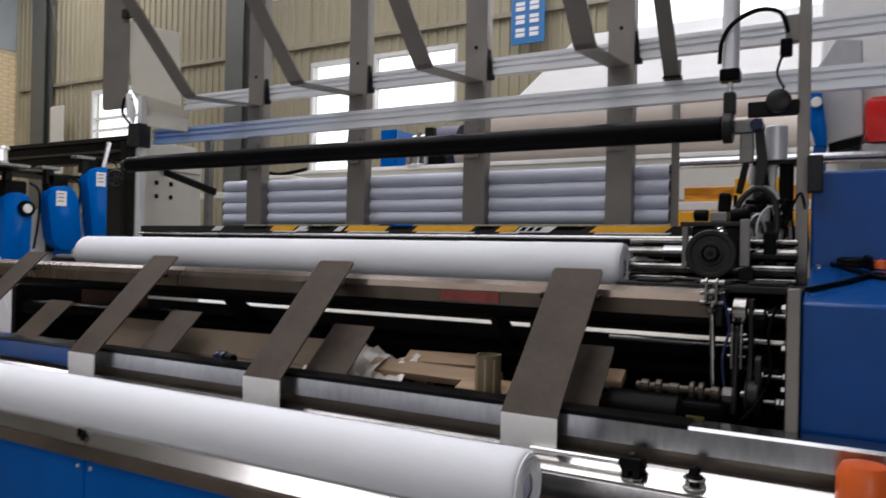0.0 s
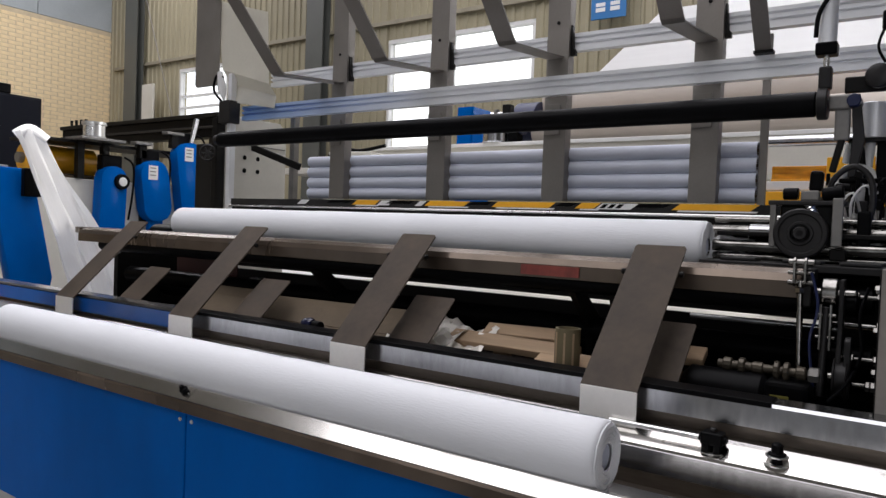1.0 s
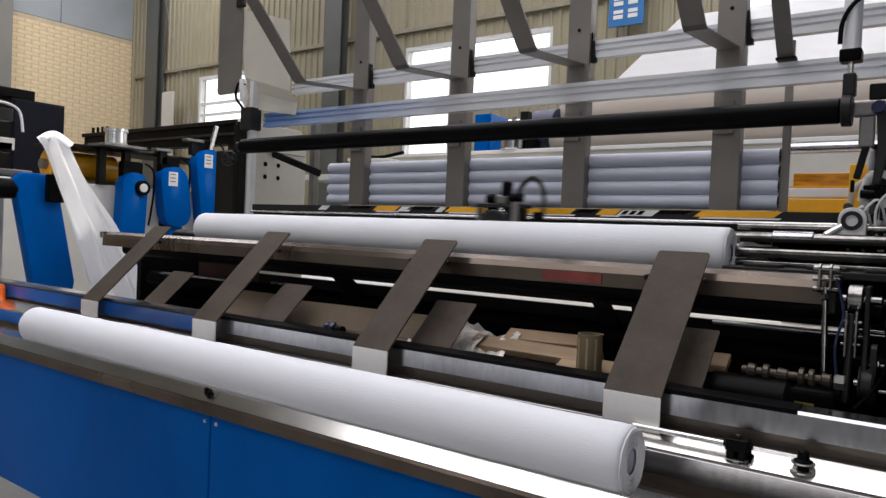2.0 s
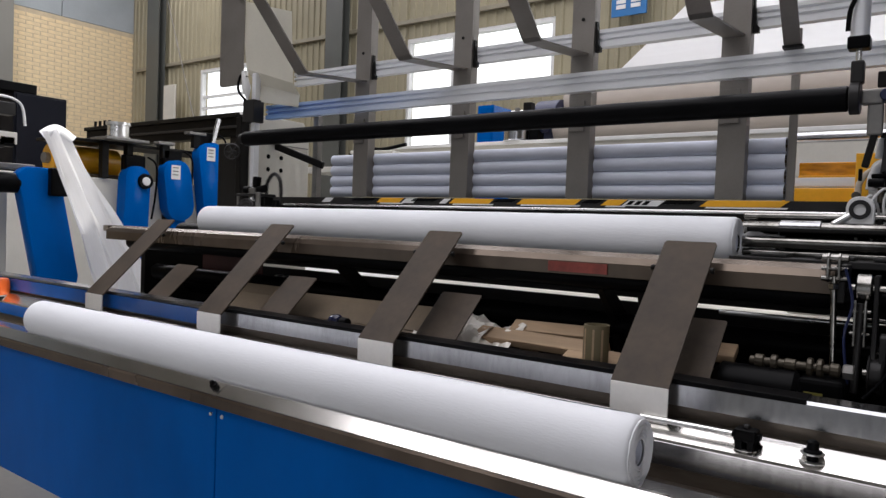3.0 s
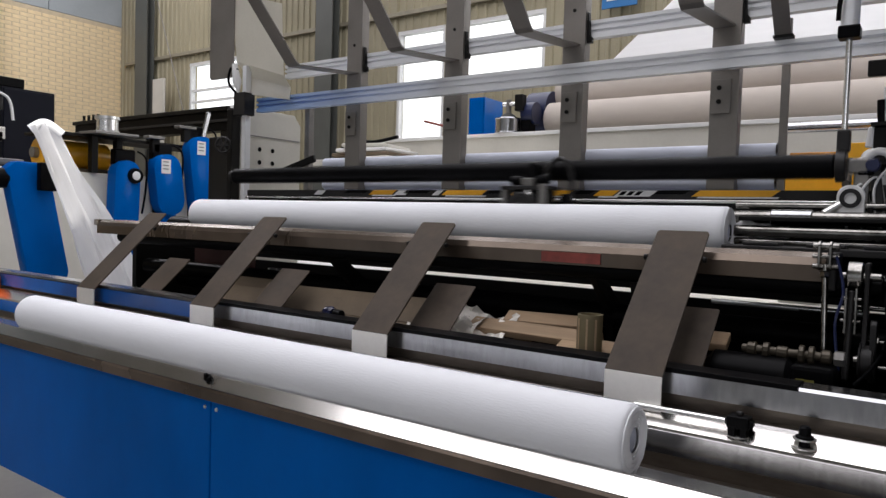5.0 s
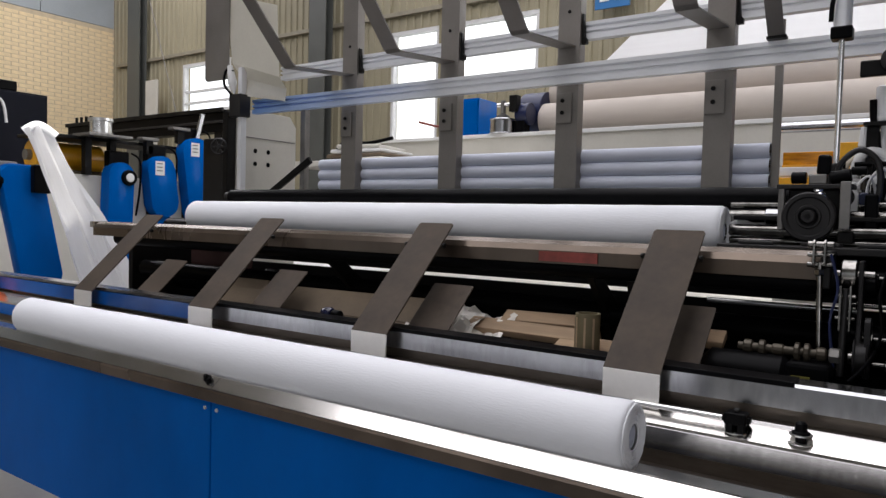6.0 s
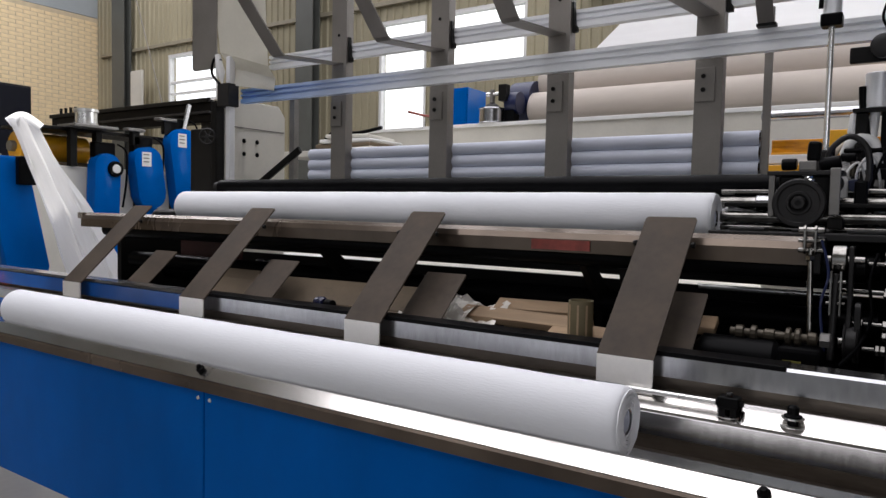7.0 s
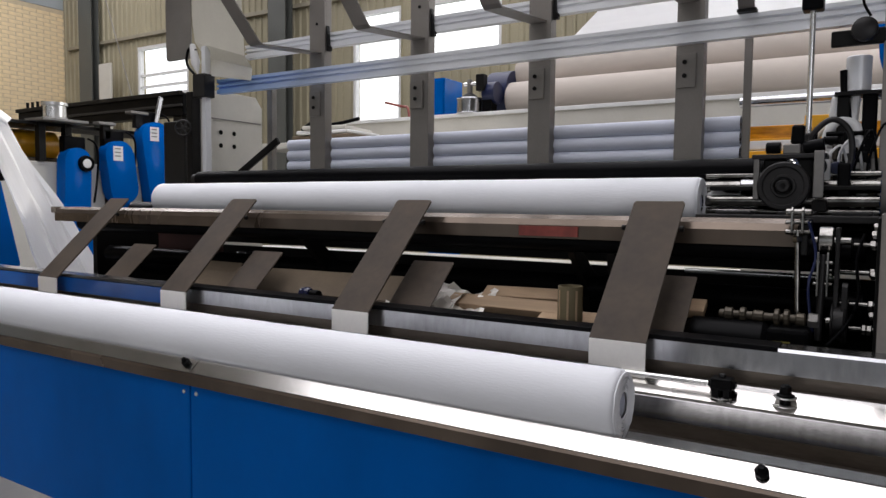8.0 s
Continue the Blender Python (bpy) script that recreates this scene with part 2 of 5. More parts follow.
def pipe(points, r, seg=10, bm=None, smooth_steps=6):
    """A hose along points, rounded at the bends."""
    pts = [Vector(p) for p in points]
    path = []
    for i in range(len(pts) - 1):
        a, b, c, d = pts[max(i - 1, 0)], pts[i], pts[i + 1], pts[min(i + 2, len(pts) - 1)]
        for k in range(smooth_steps):
            t = k / smooth_steps
            path.append(0.5 * ((2 * b) + (c - a) * t + (2 * a - 5 * b + 4 * c - d) * t * t + (3 * b - a - 3 * c + d) * t ** 3))
    path.append(pts[-1])
    tmp = bmesh.new()
    rings = []
    ref = Vector((0.3, 0.2, 0.93))
    for i, p in enumerate(path):
        d = (path[min(i + 1, len(path) - 1)] - path[max(i - 1, 0)]).normalized()
        u = d.cross(ref).normalized()
        v = d.cross(u)
        rings.append([tmp.verts.new(p + r * (math.cos(2 * math.pi * k / seg) * u + math.sin(2 * math.pi * k / seg) * v)) for k in range(seg)])
    for a, b in zip(rings, rings[1:]):
        for k in range(seg):
            tmp.faces.new((a[k], a[(k + 1) % seg], b[(k + 1) % seg], b[k]))
    tmp.faces.new(rings[0]), tmp.faces.new(rings[-1][::-1])
    return join(tmp, bm)


def sheet(profile, x0, x1, thick, bm=None, bevel=0.0):
    """A folded sheet: a profile of (y, z) with thickness, drawn out along x."""
    pts = [Vector((0, *p)) for p in profile]
    offs = []
    for i, p in enumerate(pts):
        ns = []
        for a, b in ((i - 1, i), (i, i + 1)):
            if a >= 0 and b < len(pts):
                d = (pts[b] - pts[a]).normalized()
                ns.append(Vector((0, -d.z, d.y)))
        n = sum(ns, Vector()).normalized()
        offs.append(p + n * thick / max(0.4, n.dot(ns[0])))
    ring = pts + offs[::-1]
    tmp = bmesh.new()
    a = [tmp.verts.new((x0, p.y, p.z)) for p in ring]
    b = [tmp.verts.new((x1, p.y, p.z)) for p in ring]
    k, h = len(ring), len(pts)
    for i in range(k):
        tmp.faces.new((a[i], a[(i + 1) % k], b[(i + 1) % k], b[i]))
    for i in range(h - 1):
        for s in (a, b):
            tmp.faces.new((s[i], s[i + 1], s[k - 2 - i], s[k - 1 - i]))
    return join(tmp, bm)


def plate(outline, axis, lo, hi, bm=None, bevel=0.0):
    """A flat plate: a 2D outline drawn out along the axis ('x': outline is (y, z); 'y': (x, z); 'z': (x, y))."""
    tmp = bmesh.new()

    def at(p, d):
        return {"x": (d, p[0], p[1]), "y": (p[0], d, p[1]), "z": (p[0], p[1], d)}[axis]
    a = [tmp.verts.new(at(p, lo)) for p in outline]
    b = [tmp.verts.new(at(p, hi)) for p in outline]
    k = len(outline)
    tmp.faces.new(a), tmp.faces.new(b[::-1])
    for i in range(k):
        tmp.faces.new((a[i], a[(i + 1) % k], b[(i + 1) % k], b[i]))
    if bevel:
        bmesh.ops.bevel(tmp, geom=tmp.edges[:], offset=bevel, segments=2, affect="EDGES", profile=0.5)
    return join(tmp, bm)


def rounded(x0, x1, z0, z1, r, n=6, top=True, bottom=True):
    """The outline of a rectangle with round corners."""
    out = []
    for cx, cz, a0, on in ((x1 - r, z1 - r, 0, top), (x0 + r, z1 - r, 90, top), (x0 + r, z0 + r, 180, bottom), (x1 - r, z0 + r, 270, bottom)):
        if on:
            out += [(cx + r * math.cos(radians(a0 + 90 * k / n)), cz + r * math.sin(radians(a0 + 90 * k / n))) for k in range(n + 1)]
        else:
            out.append((cx + (r if a0 in (0, 270) else -r), cz + (r if a0 in (0, 90) else -r)))
    return out


# ---------------------------------------------------------------- the hall
NY, WX = 6.6, -13.0


def hall():
    tagged(part("floor", box(-15, 9, -8, 8, -0.1, 0), CONC), "grey polished concrete factory floor", "floor", kind="structure")
    # north wall: ribbed cladding round the window openings
    wins = [(-10.75, -9.42, 3.15, 4.02), (-5.93, -5.12, 2.35, 3.97), (-4.88, -3.62, 3.17, 3.97), (-1.6, 4.2, 2.7, 4.5)]
    # clerestory lights high on the same wall, unseen, added for reflections in the tray
    wins += [(-7.3, -6.1, 4.95, 6.7), (-5.95, -5.1, 4.95, 6.7), (-4.95, -3.5, 4.95, 6.7), (-3.3, -1.2, 4.95, 6.7), (-1.0, 4.5, 4.95, 6.7)]
    xs = sorted({WX - 0.2, 9.0, *[v for w in wins for v in w[:2]]})
    bm = bmesh.new()

    def ribs(x0, x1, z0, z1):
        n = max(1, round((x1 - x0) / 0.135))
        s = (x1 - x0) / n
        prof = []
        for i in range(n):
            a = x0 + i * s
            prof += [(a, NY), (a + s * 0.55, NY), (a + s * 0.66, NY - 0.022), (a + s * 0.89, NY - 0.022)]
        prof += [(x1, NY), (x1, NY + 0.15), (x0, NY + 0.15)]
        plate(prof, "z", z0, z1, bm)
    for a, b in zip(xs, xs[1:]):
        low = 0
        for q in sorted((q for q in wins if q[0] <= a + 1e-6 and q[1] >= b - 1e-6), key=lambda q: q[2]):
            ribs(a, b, low, q[2])
            low = q[3]
        ribs(a, b, low, 7.0)
    tagged(part("wall_north", bm, WALLM), "cream ribbed sheet-metal factory wall with windows", "wall", kind="structure")
    for i, (a, b, z0, z1) in enumerate(wins):
        w = thing("window_%d" % (i + 1), "white-framed factory window full of bright daylight", "window", kind="structure")
        fr = box(a, b, NY - 0.01, NY + 0.09, z0, z0 + 0.05)
        box(a, b, NY - 0.01, NY + 0.09, z1 - 0.05, z1, bm=fr)
        for q in (a, b - 0.04):
            box(q, q + 0.04, NY - 0.005, NY + 0.085, z0, z1, bm=fr)
        wf = part("window_frame", fr, FRAMEM, w)
        if i == 0:
            for k in range(2):
                part("glazing_bar", box(a + 0.04, b - 0.04, NY + 0.01, NY + 0.07, z0 + 0.16 + 0.20 * k, z0 + 0.20 + 0.20 * k), FRAMEM, wf)
        pane = part("pane", box(a + 0.04, b - 0.04, NY + 0.04, NY + 0.046, z0 + 0.05, z1 - 0.05), GLASS, w)
        pane.visible_shadow = False
    tagged(part("backdrop", box(-24, 16, 11.0, 11.1, -1, 12), DAY), "bright hazy daylight outside the windows", "sky", kind="structure")
    bm = box(WX + 0.2, 9, NY - 0.07, NY - 0.024, 4.17, 4.23, 0.005)
    tagged(part("girt", bm, mat("cream_girt", (0.30, 0.27, 0.2), 0.5)), "cream steel girt along the cladding", "beam", kind="structure")
    for nm, (a, b) in (("column_1", (-7.32, -6.98)), ("column_2", (-12.1, -11.72)), ("column_3", (4.6, 4.95))):
        bm = box(a, b, NY - 0.26, NY - 0.245, 0, 6.9)
        box(a, b, NY - 0.12, NY - 0.105, 0, 6.9, bm=bm)
        box((a + b) / 2 - 0.01, (a + b) / 2 + 0.01, NY - 0.245, NY - 0.12, 0, 6.9, bm=bm)
        tagged(part(nm, bm, COLM), "dark grey steel column against the factory wall", "column", kind="structure")
    # west wall: brick below, grey board above
    west = part("wall_west", box(WX - 0.25, WX, -8, NY + 0.15, 0, 4.95), MORTAR)
    tagged(west, "pale yellow brick wall with flush joints", "wall", kind="structure")
    bm = bmesh.new()
    for k in range(9):
        box(WX - 0.25, WX + 0.01, -8 + k * 1.65, -8 + k * 1.65 + 1.635, 4.955, 7.0, bm=bm)
    tagged(part("wall_west_upper", bm, mat("blue_grey_board", (0.40, 0.44, 0.46), 0.6, 0, 0.08, 2, 0.02, 40)), "blue-grey boarding above the brick wall", "wall", kind="structure")
    tagged(part("pier", box(WX, WX + 0.3, 3.0, 4.26, 0, 7.0), PLAIN), "grey plastered pier on the brick wall", "pier", kind="structure")
    # unseen gates, added for front fill and reflections in the steel
    gates = [(-9.2, -6.8), (-5.6, -3.2), (-1.4, 1.2), (2.2, 4.8)]
    bm = box(-15, 9, -8.1, -7.9, 3.6, 7)
    edges = [-15] + [v for g in gates for v in g] + [9]
    for a, b in zip(edges[::2], edges[1::2]):
        box(a, b, -8.1, -7.9, 0, 3.6, bm=bm)
    tagged(part("wall_south", bm, PLAIN), "plain painted wall with unseen gates added to let in fill light", "wall", kind="structure")
    tagged(part("yard", box(-24, 16, -14, -8.12, -0.1, -0.01), CONC), "pale concrete yard outside the gates", "ground", kind="structure")
    tagged(part("backdrop_yard", box(-24, 16, -14.2, -14.1, -1, 12), YARD), "glowing fill backdrop added outside the unseen gates", "sky", kind="structure")
    tagged(part("wall_east", box(8.9, 9.1, -8, NY + 0.15, 0, 7), PLAIN), "plain painted wall", "wall", kind="structure")
    # sheet roof with small open roof lights, through which the sun falls on the hanging web and the floor
    bm = bmesh.new()
    slots = ((-0.32, 0.42, -0.80, -0.58), (2.75, 3.25, -2.5, -2.1))
    at = -15
    for a, b, c, d in slots:
        box(at, a, -8, NY + 0.15, 7.0, 7.08, bm=bm)
        box(a, b, -8, c, 7.0, 7.08, bm=bm)
        box(a, b, d, NY + 0.15, 7.0, 7.08, bm=bm)
        at = b
    box(at, 9, -8, NY + 0.15, 7.0, 7.08, bm=bm)
    for k in range(10):
        box(-15, 9, -7.5 + k * 1.5, -7.4 + k * 1.5, 6.93, 7.0, bm=bm)
    tagged(part("ceiling", bm, ROOFM), "grey sheet roof on purlins", "ceiling", kind="structure")
    return west


west_wall = hall()


# ---------------------------------------------------------------- the discharge table
def discharge_table():
    t = thing("discharge_table", "long blue-fronted discharge table with folded stainless trough plates", "table")
    for a, b in ((-4.2, -2.543), (-2.54, -0.812), (-0.809, 0.92), (0.923, 2.6)):
        part("front_panel", box(a, b, -0.238, -0.222, 0.573, 0.952, 0.003), BLUE, t, "glossy blue painted sheet panel")
    part("front_lip", sheet([(-0.2415, 0.9525), (-0.2415, 0.9725), (-0.2385, 0.9765)], -4.2, 2.6, 0.003), STEEL_DULL, t, "steel nosing coloured by brown reflections")
    for xa, xb in ((-4.2, -0.811), (-0.809, 2.6)):
        part("lower_trough", sheet([(-0.238, 0.9768), (-0.211, 0.9975), (-0.205, 0.9975), (-0.186, 0.9800), (-0.150, 0.9787), (-0.102, 0.9760)], xa, xb, 0.003), PLATE, t)
    # recess and risers below are darkened by colour, as if in shade
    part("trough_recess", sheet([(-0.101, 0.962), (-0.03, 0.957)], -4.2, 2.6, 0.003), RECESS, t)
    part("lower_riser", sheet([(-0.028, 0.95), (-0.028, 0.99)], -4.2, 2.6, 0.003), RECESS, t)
    for xa, xb, m in ((-4.2, -1.252, PLATE), (-1.25, 2.6, PLATE)):
        part("upper_trough", sheet([(-0.030, 1.022), (-0.028, 1.026), (0.014, 1.049)], xa, xb, 0.003), m, t)
    part("upper_face", sheet([(-0.034, 0.986), (-0.034, 1.024)], -1.25, 2.6, 0.003), STEEL, t)
    part("upper_face", sheet([(-0.034, 0.986), (-0.034, 1.024)], -4.2, -1.252, 0.003), BLUE_DARK, t, "blue painted face")
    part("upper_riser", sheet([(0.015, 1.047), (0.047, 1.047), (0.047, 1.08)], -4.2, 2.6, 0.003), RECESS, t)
    part("top_rail", sheet([(0.03, 1.074), (0.03, 1.110), (0.033, 1.113), (0.082, 1.113), (0.082, 1.06)], -1.25, 2.6, 0.003), STEEL, t)
    part("top_rail", sheet([(0.03, 1.062), (0.03, 1.106)], -4.2, -1.252, 0.003), BLUE_DARK, t, "blue painted rail end")
    # added dark strip hides the bright glint on the rail's top edge
    part("dark_edge_strip", box(-1.25, 0.31, 0.0255, 0.080, 1.1105, 1.1192, 0.001), BLACK, t, "black strip added to darken the rail's top edge")
    part("rail_cap", sheet([(0.028, 1.107), (0.033, 1.113), (0.082, 1.113), (0.082, 1.06)], -4.2, -1.252, 0.003), STEEL, t)
    part("frame_beam", box(-4.2, 2.6, -0.20, 0.04, 0.82, 0.945), DARK, t)
    for x in (-3.9, -1.3, 1.3):
        part("leg", box(x, x + 0.08, -0.16, -0.08, 0, 0.82), BLUE_DARK, t)
    for x, y in ((-0.838, -0.222), (0.325, -0.222)):
        b = lathe([(0, 0.007), (0.004, 0.0095), (0.010, 0.0095), (0.012, 0.006), (0.017, 0.0055), (0.019, 0.004), (0.019, 0)], (x, y, 0.9905), (0, -0.6, 0.8), 8)
        bolt = part("bolt", b, BLACK, t, "black bolt on a bright washer", smooth=True)
        part("washer", lathe([(-0.004, 0.0), (-0.004, 0.017), (0.0, 0.017), (0.001, 0.014), (0.001, 0.007)], (x, y, 0.9905), (0, -0.6, 0.8), 20), CHROME, bolt)
    k = box(0.216, 0.25, -0.024, 0.006, 1.046, 1.066, 0.003)
    box(0.220, 0.230, -0.026, 0.0, 1.030, 1.050, bm=k)
    box(0.238, 0.247, -0.026, 0.0, 1.030, 1.050, bm=k)
    box(0.212, 0.255, -0.018, 0.0, 1.050, 1.060, 0.002, bm=k)
    clamp = part("rod_clamp", k, BLACK, t, "black two-legged clamp block")
    part("clamp_screw", rod((0.233, -0.009, 1.066), (0.233, -0.009, 1.072), 0.006, 6), DARK2, clamp)
    part("clamp_washer", lathe([(0, 0), (0, 0.019), (0.002, 0.019), (0.002, 0)], (0.233, -0.012, 1.033), (0, 0, 1), 16), CHROME, clamp)
    k = lathe([(0, 0.008), (0.012, 0.008), (0.012, 0.013), (0.016, 0.0135), (0.018, 0.009), (0.029, 0.0085), (0.032, 0.005), (0.032, 0)], (0.328, -0.012, 1.036), (0, 0, 1), 12)
    knob = part("knob", k, BLACK, t, "black plastic clamping knob", smooth=True)
    for z, r in ((1.034, 0.019), (1.047, 0.017)):
        part("knob_washer", lathe([(0, 0.004), (0, r), (0.002, r), (0.002, 0.004)], (0.328, -0.012, z), (0, 0, 1), 20), CHROME, knob)
    part("guide_rod", rod((0.06, -0.012, 1.054), (0.222, -0.012, 1.054), 0.0045), CHROME, t, smooth=True)
    part("guide_rod", rod((0.06, 0.006, 1.052), (0.222, 0.006, 1.052), 0.003), DARK2, t, smooth=True)
    for x in (-0.83, -0.79):
        part("screw", lathe([(0, 0.005), (0.002, 0.004), (0.0025, 0)], (x, -0.238, 0.935), (0, -1, 0), 10), CHROME, t, smooth=True)
    return t


discharge_table()


def orange_cap(x, y, z):
    t = thing("signal_cap", "orange plastic cap with a pale flange on the table edge", "cap", "orange caps", at=(x, y, z))
    part("cap", lathe([(0, 0.034), (0.004, 0.036), (0.05, 0.034), (0.062, 0.028), (0.066, 0)], (0, 0, 0), (0, 0, 1), 24), ORANGE, t, smooth=True)
    part("flange", rod((0, 0, -0.006), (0, 0, 0.0), 0.042, 24), GREY, t, smooth=True)


orange_cap(0.55, -0.02, 1.045)
orange_cap(-2.47, -0.01, 1.045)


def ramp_slat(x):
    s = thing("ramp_slat", "dark brown bent metal ramp slat leaning from trough to log cradle", "slat", "ramp slats", at=(x, 0, 0))
    bm = plate([(0.0, 0), (0.104, 0), (0.104, 0.352), (0.100, 0.3575), (0.004, 0.3575), (0, 0.352)], "z", 0, 0.004)
    bmesh.ops.transform(bm, matrix=Matrix.Translation((0, 0.0, 1.104)) @ pose(0, 0, 0, 44.3), verts=bm.verts)
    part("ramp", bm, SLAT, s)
    part("end_tab", box(0, 0.104, -0.004, 0.0, 1.044, 1.106, 0.001), TAB, s, "end tab, the slat's bent face in a bright reflecting tone")
    for px in (-0.006, 0.11):
        part("side_screw", rod((px - 0.004, 0.205, 1.302), (px + 0.004, 0.205, 1.302), 0.006, 10), DARK, s)
    return s


first_slat = ramp_slat(0.0)
for k in range(1, 4):
    copy_thing(first_slat, pose(-0.613 * k, 0, 0))


def lower_slat(x):
    s = thing("return_slat", "short brown metal slat sloping under the ramp", "slat", "return slats", at=(x, 0, 0))
    bm = plate(rounded(-0.01, 0.105, 0, 0.18, 0.004, 3), "z", 0, 0.003)
    bmesh.ops.transform(bm, matrix=Matrix.Translation((0, 0.084, 1.085)) @ pose(0, 0, 0, 42), verts=bm.verts)
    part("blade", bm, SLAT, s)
    part("bracket", box(0.02, 0.08, 0.084, 0.09, 1.02, 1.08), DARK, s)
    return s


first_low = lower_slat(0.035)
for k in range(1, 4):
    copy_thing(first_low, pose(0.035 - 0.56 * k, 0, 0))


# ---------------------------------------------------------------- tissue logs
def tissue_log(x0, x1, y, z, r, label, seed):
    rnd = random.Random(seed)
    t = thing("tissue_log", label, "paper roll", "finished tissue logs")
    n = x1 - x0
    prof = [(0.0, r * 0.36), (0.0, r - 0.009), (0.002, r - 0.004), (0.007, r)]
    prof += [(0.02 + (n - 0.04) * k / 40, r + rnd.uniform(-0.0005, 0.0005)) for k in range(41)]
    prof += [(n - 0.007, r), (n - 0.002, r - 0.004), (n, r - 0.009), (n - 0.001, r * 0.36)]
    bm = lathe(prof, (x0, y, z), (1, 0, 0), 64)
    part("wound_paper", bm, PAPER, t, smooth=True)
    c = lathe([(0.004, r * 0.36), (n - 0.004, r * 0.36), (n - 0.004, r * 0.31), (0.004, r * 0.31), (0.004, r * 0.36)], (x0, y, z), (1, 0, 0), 32)
    part("core", c, CORE, t, "pale grey cardboard core", smooth=True)
    for k, rr in enumerate((0.43, 0.50, 0.58, 0.65, 0.73, 0.81, 0.89)):
        q = 0.0018 + 0.0022 * rnd.random()
        w = lathe([(0, r * rr), (q, r * (rr + 0.012)), (q * 0.7, r * (rr + 0.045)), (0, r * (rr + 0.055))], (x1 - 0.001, y + 0.0016 * rnd.uniform(-1, 1), z + 0.0016 * rnd.uniform(-1, 1)), (1, 0, 0), 48)
        for v in w.verts:
            v.co.x += 0.0012 * noise.noise(v.co * 90)
        part("wound_layer", w, PAPER_END, t, smooth=True)
    # the loose tail edge of the last turn
    e = lathe([(0, r + 0.0012), (n - 0.03, r + 0.0012)], (x0 + 0.015, y, z), (1, 0, 0), 64)
    gone = [v for v in e.verts if not (0.2 < math.atan2(v.co.z - z, v.co.y - y) < 1.4)]
    bmesh.ops.delete(e, geom=gone, context="VERTS")
    part("tail", e, PAPER, t, smooth=True)
    return t


tissue_log(-1.80, 0.1165, -0.160, 1.0372, 0.0551, "white tissue log lying in the stainless trough", 3)
tissue_log(-1.845, 0.09, 0.47, 1.356, 0.0575, "white tissue log resting on the winding rollers", 4)


# ---------------------------------------------------------------- the rewinder
def rewinder():
    t = thing("rewinder", "rewinding machine with dark rollers, polished cradle bar and cream side plate", "machine")
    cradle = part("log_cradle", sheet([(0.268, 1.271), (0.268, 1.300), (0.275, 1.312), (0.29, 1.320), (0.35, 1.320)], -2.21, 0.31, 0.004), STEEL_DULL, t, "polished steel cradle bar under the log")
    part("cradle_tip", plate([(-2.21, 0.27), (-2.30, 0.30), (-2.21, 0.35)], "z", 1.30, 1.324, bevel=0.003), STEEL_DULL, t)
    part("cradle_label", box(-0.272, -0.128, 0.2600, 0.2632, 1.276, 1.299), RED, cradle, "faded red label")
    part("cradle_end", box(0.312, 0.328, 0.262, 0.35, 1.255, 1.325, 0.003), DARK2, t)
    part("lower_roller", rod((-2.1, 0.305, 1.263), (0.40, 0.305, 1.263), 0.0235, 24), BLACK, t, smooth=True)
    part("bright_rod", rod((0.05, 0.50, 1.195), (0.36, 0.50, 1.195), 0.006, 14), CHROME, t, smooth=True)
    for y, z, r, m in ((0.40, 1.268, 0.030, BLACK), (0.545, 1.30, 0.045, BLACK), (0.43, 1.145, 0.030, BLACK), (0.60, 1.10, 0.05, BLACK)):
        part("roller", rod((-2.12, y, z), (0.42, y, z), r, 24), m, t, smooth=True)
    for x in (-0.17, -0.06, -1.0):
        part("hanger", plate([(0.30, 1.24), (0.36, 1.24), (0.46, 1.17), (0.46, 1.08), (0.42, 1.08), (0.40, 1.15)], "x", x, x + 0.018, bevel=0.002), DARK, t)
    for y, z, r in ((0.512, 1.360, 0.013), (0.515, 1.336, 0.008), (0.55, 1.392, 0.015), (0.58, 1.42, 0.008)):
        part("shaft", rod((0.075, y, z), (0.44, y, z), r, 18), OILED, t, smooth=True)
    part("shaft_sleeve", rod((0.16, 0.55, 1.392), (0.245, 0.55, 1.392), 0.019, 18), STEEL, t, smooth=True)
    part("bed_plate", box(0.10, 0.44, 0.36, 0.62, 1.315, 1.330, 0.002), DARK2, t)
    for x in (0.14, 0.26, 0.36):
        part("bed_block", box(x, x + 0.07, 0.37, 0.43, 1.331, 1.338, 0.002), DARK2, t)
    # bearing block that stays when the carriage leaves
    blk = part("bearing_block", plate(rounded(0.288, 0.342, 1.402, 1.466, 0.024, 5, True, False), "y", 0.556, 0.580, bevel=0.003), WHITEP, t, "pale bearing block")
    part("bearing_ring", lathe([(0, 0.012), (0, 0.021), (0.004, 0.021), (0.004, 0.012), (0, 0.012)], (0.315, 0.5555, 1.437), (0, -1, 0), 24), DARK2, blk, smooth=True)
    part("bearing_shaft", rod((0.315, 0.570, 1.437), (0.266, 0.546, 1.402), 0.0085, 16), CHROME, t, smooth=True)
    part("block_base", box(0.27, 0.36, 0.552, 0.585, 1.394, 1.404, 0.002), DARK2, t)
    part("base_bolt", rod((0.278, 0.566, 1.404), (0.278, 0.566, 1.418), 0.006, 8), DARK, t)
    part("base_bolt", rod((0.352, 0.566, 1.404), (0.352, 0.566, 1.418), 0.006, 8), DARK, t)
    part("base_plate", box(0.10, 0.44, 0.50, 0.62, 1.383, 1.393, 0.002), DARK, t)
    # table edge with hazard stickers behind the log
    part("web_table", box(-1.80, 0.44, 0.66, 0.90, 1.40, 1.450, 0.003), DARK, t)
